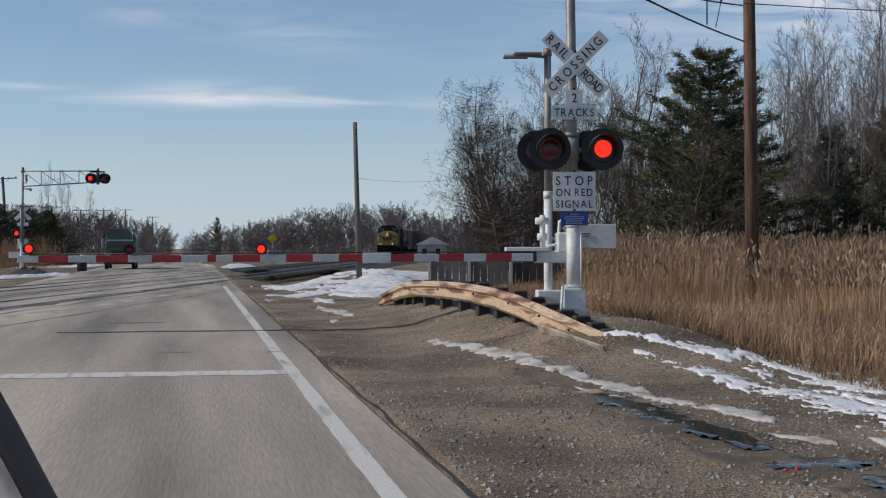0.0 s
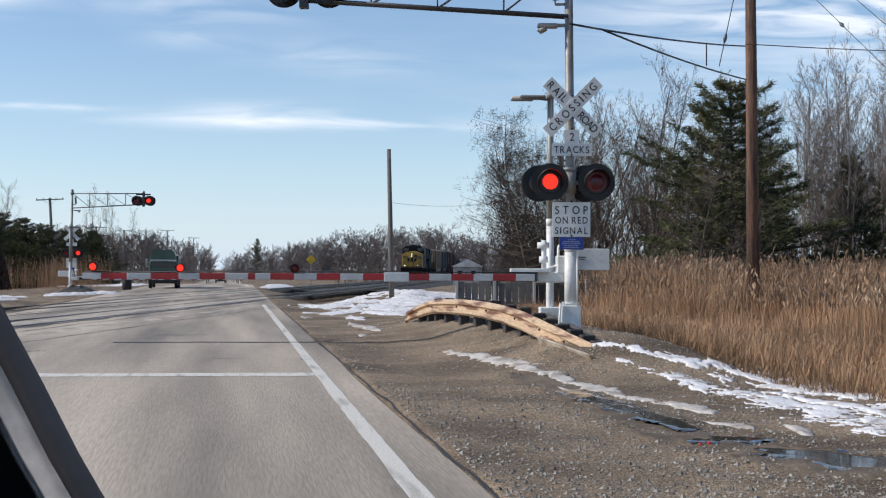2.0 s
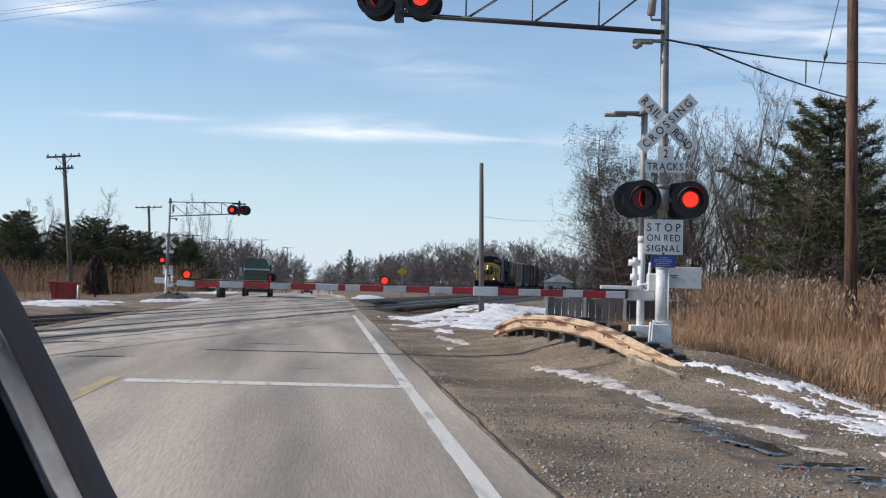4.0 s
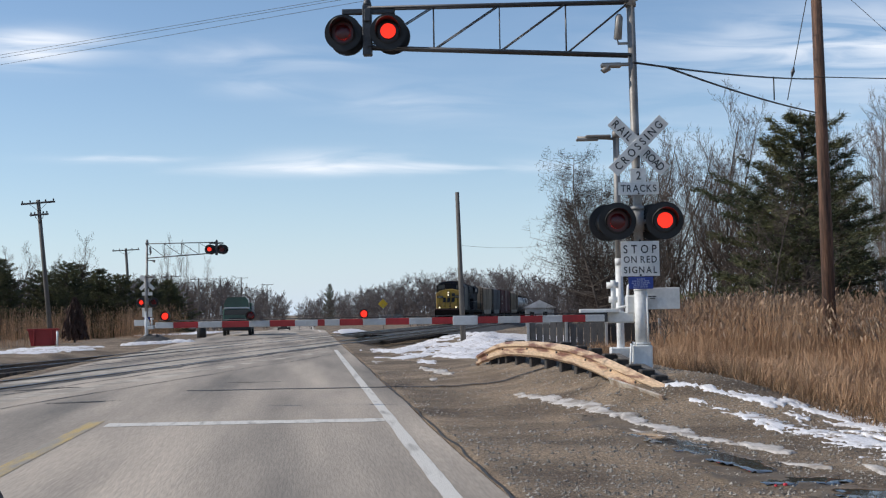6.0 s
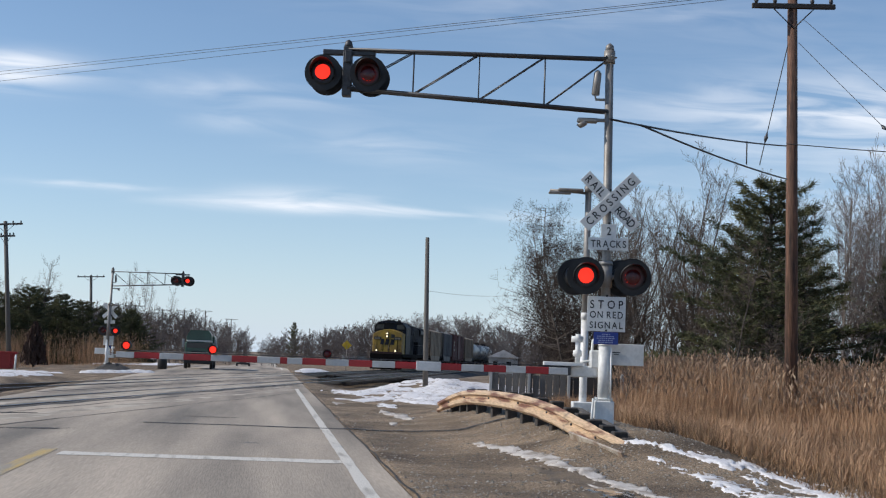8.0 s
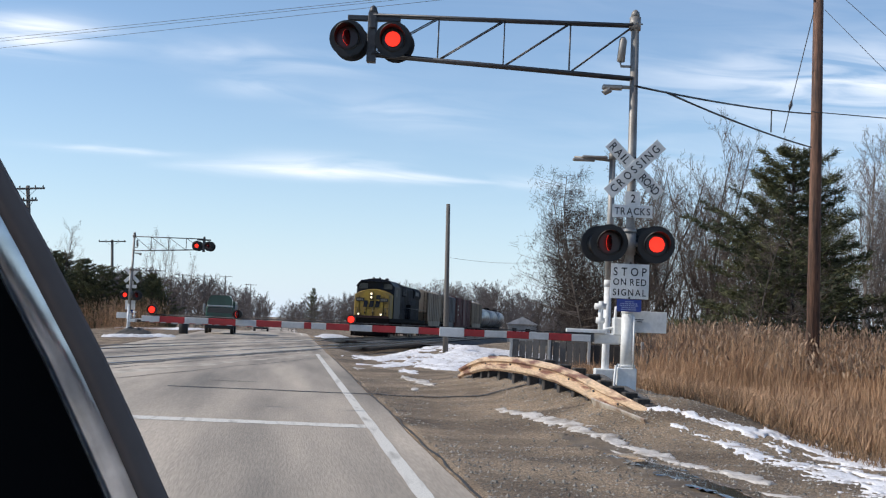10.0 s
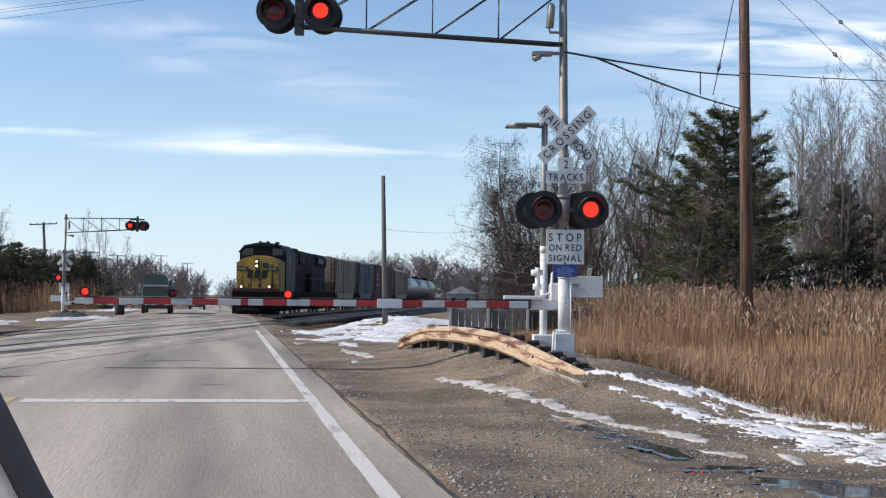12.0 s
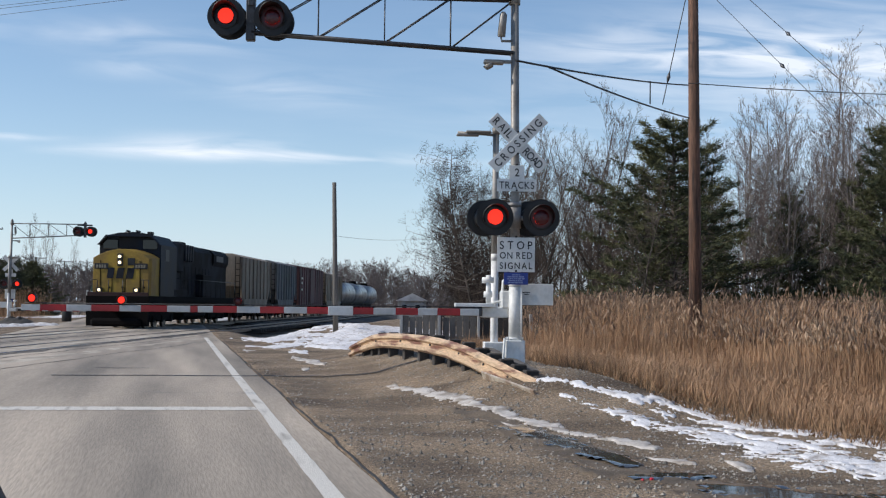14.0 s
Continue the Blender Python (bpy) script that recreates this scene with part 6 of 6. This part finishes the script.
    rs = np.random.RandomState(9)
    Vs, Fs, off = [], [], 0
    spots = []
    # how high the wood stands over the horizon, by bearing in degrees
    bearings = (-16, -7, -5, -3, -1.5, -1.0, -0.2, 0.5, 2.5, 4.5, 6, 9, 10, 12, 15)
    heights = (.030, .030, .030, .024, .018, .012, .008, .015, .019, .024, .031, .033, .027, .023, .02)
    for k in range(900):
        a = -15 + 29 * rs.rand()
        if -0.95 < a < -0.35:
            continue
        d = 210 + 260 * rs.rand()
        if 0.3 < a < 4.5:
            d = 290 + 170 * rs.rand()
        reach = 2.9 + d * float(np.interp(a, bearings, heights))
        spots.append((a, d, reach * (rs.uniform(.8, 1.08) if rs.rand() < .7 else rs.uniform(.45, .7))))
    for a, d, h in spots:
        V, F = arr[rs.randint(3)]
        r = rs.rand() * 6.28
        c, s_ = math.cos(r), math.sin(r)
        k = h / 10
        x0, y0 = d * math.sin(radians(a)), d * math.cos(radians(a))
        W = np.stack([(V[:, 0] * c - V[:, 1] * s_) * k * 1.35 + x0, (V[:, 0] * s_ + V[:, 1] * c) * k * 1.35 + y0, V[:, 2] * k - 1.8], 1)
        Vs.append(W), Fs.append(F + off)
        off += len(W)
    ob = new("far_wood", fast_mesh("far_wood", np.concatenate(Vs), np.concatenate(Fs), [M_FARTWIG]))
    tagged(ob, "far leafless grey-brown wood along the horizon", "woodland", kind="stuff")


# ---- small things by the roadside ----
def roadside():
    wood = M_GREYWOOD
    # board fence behind the guardrail
    f = thing("board_fence", pose(7.6, 42.5, land(7.6, 42.5), 0, 0, -10), "low weathered grey board fence panel by the reeds", "fence")
    for i in range(19):
        part("board", Soup().box((i * .23, 0, -.1), (i * .23 + .21, .03, (1.02 if i < 11 else .95) + .04 * math.sin(i * 5)), .006), wood if i < 11 else M_POST, f)
    for z in (.25, .85):
        part("fence_rail", Soup().box((-.05, .03, z), (4.4, .09, z + .09), .006), wood, f)
    for x in (-.1, 1.2, 2.55, 4.35):
        part("fence_post", Soup().box((x, -.06, -.3), (x + .1, .1, 1.12), .01), M_CONCRETE, f)
    # far house by the tracks
    h = thing("house", pose(25.9, 139, land(25.9, 139) - .05, 0, 0, -10) @ Matrix.Diagonal((.62, .8, .9, 1)), "small far pale house with a low gable roof", "house")
    part("wall", Soup().box((-2.6, 0, 0), (2.6, 7, 2.3), .02), mat("pale_siding", (.42, .41, .39), .8), h)
    part("roof", Soup().prism([(-3.0, 2.3), (3.0, 2.3), (0, 3.25)], -.3, 7.3), mat("pale_roof", (.55, .54, .53), .8), h)
    for x in (-1.4, 1.0):
        part("window", Soup().box((x - .4, -.03, .9), (x + .4, .02, 1.8), .01), M_GLASS, h)
    # far yellow sign and a pale building on the road side
    y = thing("warning_sign", pose(10.85, 180, land(10.85, 180)), "yellow diamond warning sign far along the road", "road sign")
    part("post", Soup().tube([(0, 0, 0), (0, 0, 3.7)], .05, 6), M_GALV, y)
    part("plate", Soup().box((-.5, -.03, -.5), (.5, .0, .5), .01, Matrix.Translation((0, 0, 3.7)) @ pose(0, 0, 0, 0, 45, 0)), mat("sign_yellow", (.75, .48, .02), .5, bump=0), y)
    b = thing("shed", pose(23, 330, land(23, 330)), "pale far shed beside the road", "shed")
    part("wall", Soup().box((-4, 0, 0), (4, 8, 2.6), .02), mat("pale_blue_siding", (.34, .38, .40), .8), b)
    part("roof", Soup().prism([(-4.3, 2.6), (4.3, 2.6), (0, 3.8)], -.3, 8.3), M_GREYWOOD, b)
    # red bin, dead shrub, heap and barrel across the road
    r = thing("red_bin", pose(-14.4, 71.5, land(-14.4, 71.5) + .02, 0, 0, 8), "open red steel skip on snowy ground", "skip")
    s = Soup()
    k = s.add([(x * w, y * .55, z) for w, z in ((.62, .05), (.78, .92)) for x, y in ((-1, -1), (1, -1), (1, 1), (-1, 1))])
    for a, b2 in ((0, 1), (1, 2), (2, 3), (3, 0)):
        s.face((k + a, k + b2, k + 4 + b2, k + 4 + a), 0)
    s.face((k + 3, k + 2, k + 1, k), 0)
    part("body", s, M_RED_BIN, r)
    part("rim", Soup().box((-.84, -.6, .88), (.84, -.52, .98), .01).box((-.84, .52, .88), (.84, .6, .98), .01).box((-.84, -.6, .88), (-.76, .6, .98), .01).box((.76, -.6, .88), (.84, .6, .98), .01), M_RED_BIN, r)
    for x in (-.46, .46):
        part("rib", Soup().box((x - .04, -.66, .1), (x + .04, -.52, .9), .01), M_RED_BIN, r)
    rnd = random.Random(3)
    s = Soup()
    for i in range(1300):
        a, q = rnd.random() * 6.28, rnd.random()
        w = .85 * (1 - q) ** .6 * rnd.uniform(.3, 1)
        p = Vector((math.cos(a) * w, math.sin(a) * w, .1 + 2.3 * q))
        v = Vector((rnd.gauss(0, .2), rnd.gauss(0, .2), 1)) * .35
        sd = Vector((rnd.gauss(0, 1), rnd.gauss(0, 1), 0)).normalized() * .06
        s.poly([p - sd, p + sd, p + v])
    t = thing("dead_shrub", pose(-13.7, 77, land(-13.7, 77)), "dark brown dead conical shrub", "shrub")
    part("crown", s, mat("dead_brown", (.085, .05, .038), .9, bump=0, island=.3), t)
    part("trunk", Soup().tube([(0, 0, -.2), (0, 0, 2.1)], [.07, .02], 6), M_BARK, t)
    s = Soup()
    n, m_ = 14, 9
    rows = []
    for j in range(m_):
        q = j / (m_ - 1)
        rows.append(s.add([(1.6 * (1 - q * .85) * math.cos(6.283 * i / n) * (1 + .25 * noise.noise((i, j, 3))), .8 * (1 - q * .85) * math.sin(6.283 * i / n), .75 * math.sin(q * 1.5) * (1 + .3 * noise.noise((i * .7, j, 1)))) for i in range(n)]))
    for a, b2 in zip(rows, rows[1:]):
        for i in range(n):
            e = (i + 1) % n
            s.face((a + i, a + e, b2 + e, b2 + i), 0)
    ob = part("rubble_heap", s, mat("dark_rubble", (.085, .08, .075), .95, vary=.4, bump=.8))
    ob.matrix_basis = pose(-8.2, 69.5, land(-8.2, 69.5) - .05) @ Matrix.Diagonal((.8, .8, .62, 1))
    tagged(ob, "heap of dark broken asphalt at the mast's foot", "rubble")
    b = thing("barrel", pose(-6.75, 83, land(-6.75, 83)), "dark barrel with a snowy lid", "barrel")
    part("body", Soup().tube([(0, 0, 0), (0, 0, .05), (0, 0, .72), (0, 0, .76)], [.27, .3, .3, .28], 16), M_BLACK, b)
    part("lid", Soup().tube([(0, 0, .76), (0, 0, .85), (0, 0, 1.0)], [.29, .22, .05], 14), M_SNOW, b, "heap of snow on the barrel")
    s = thing("marker_post", pose(-12.6, 66, 0), "thin white marker post", "post")
    part("post", Soup().tube([(0, 0, -.2), (0, 0, .75)], .05, 8), M_WHITEPAINT, s)


# ---- build ----
PILLAR = [(0.0, 0.598, 1.1657), (-0.046, 0.598, 1.2505), (-0.0756, 0.5982, 1.3029), (-0.093, 0.5982, 1.3379), (-0.111, 0.5983, 1.3723), (-0.140, 0.5986, 1.4226), (-0.172, 0.5988, 1.4755), (-0.212, 0.5997, 1.5362), (-0.240, 0.6009, 1.5730)]
ground()
road()
signals()
guardrail()
poles()
train()
truck()
CAR = car_ahead()
OWN = own_car()
snow_and_water()
reed_beds()
woods()
roadside()
ballast()
track_bed(NEAR_N, 5, 330, 0)
track_bed(FAR_N, 5, 330, 1)

FRONT_END, SPEED = 60.05, 9.65      # metres along the track at 14 s, metres a second


def motions():
    flash()
    turn = pose(0, 0, 0, 0, 0, -TRACK)
    for v, back in TRAIN:
        rows = []
        for t in (0.0, 3.5, 7.0, 10.5, 14.0):
            rows.append((t, Matrix.Translation(on_track(FRONT_END + (14 - t) * SPEED + back, FAR_N, 0.018)) @ turn))
        walk(v, rows)
    walk(CAR, [(t, pose(x, y, land(-4.3, y) + .01)) for t, x, y in ((0, -1.6, 255), (1.5, -2.1, 236), (3, -2.8, 215), (5, -3.15, 196), (6.5, -3.39, 180), (9, -3.4, 163), (11.5, -3.42, 150), (14, -3.45, 141))])
    walk(OWN, [(0, pose(.042, 2.272, 0)), (0.3, pose(.03, 1.9, 0)), (0.5, pose(0, 0, 0)), (14, pose(0, 0, 0))])


motions()
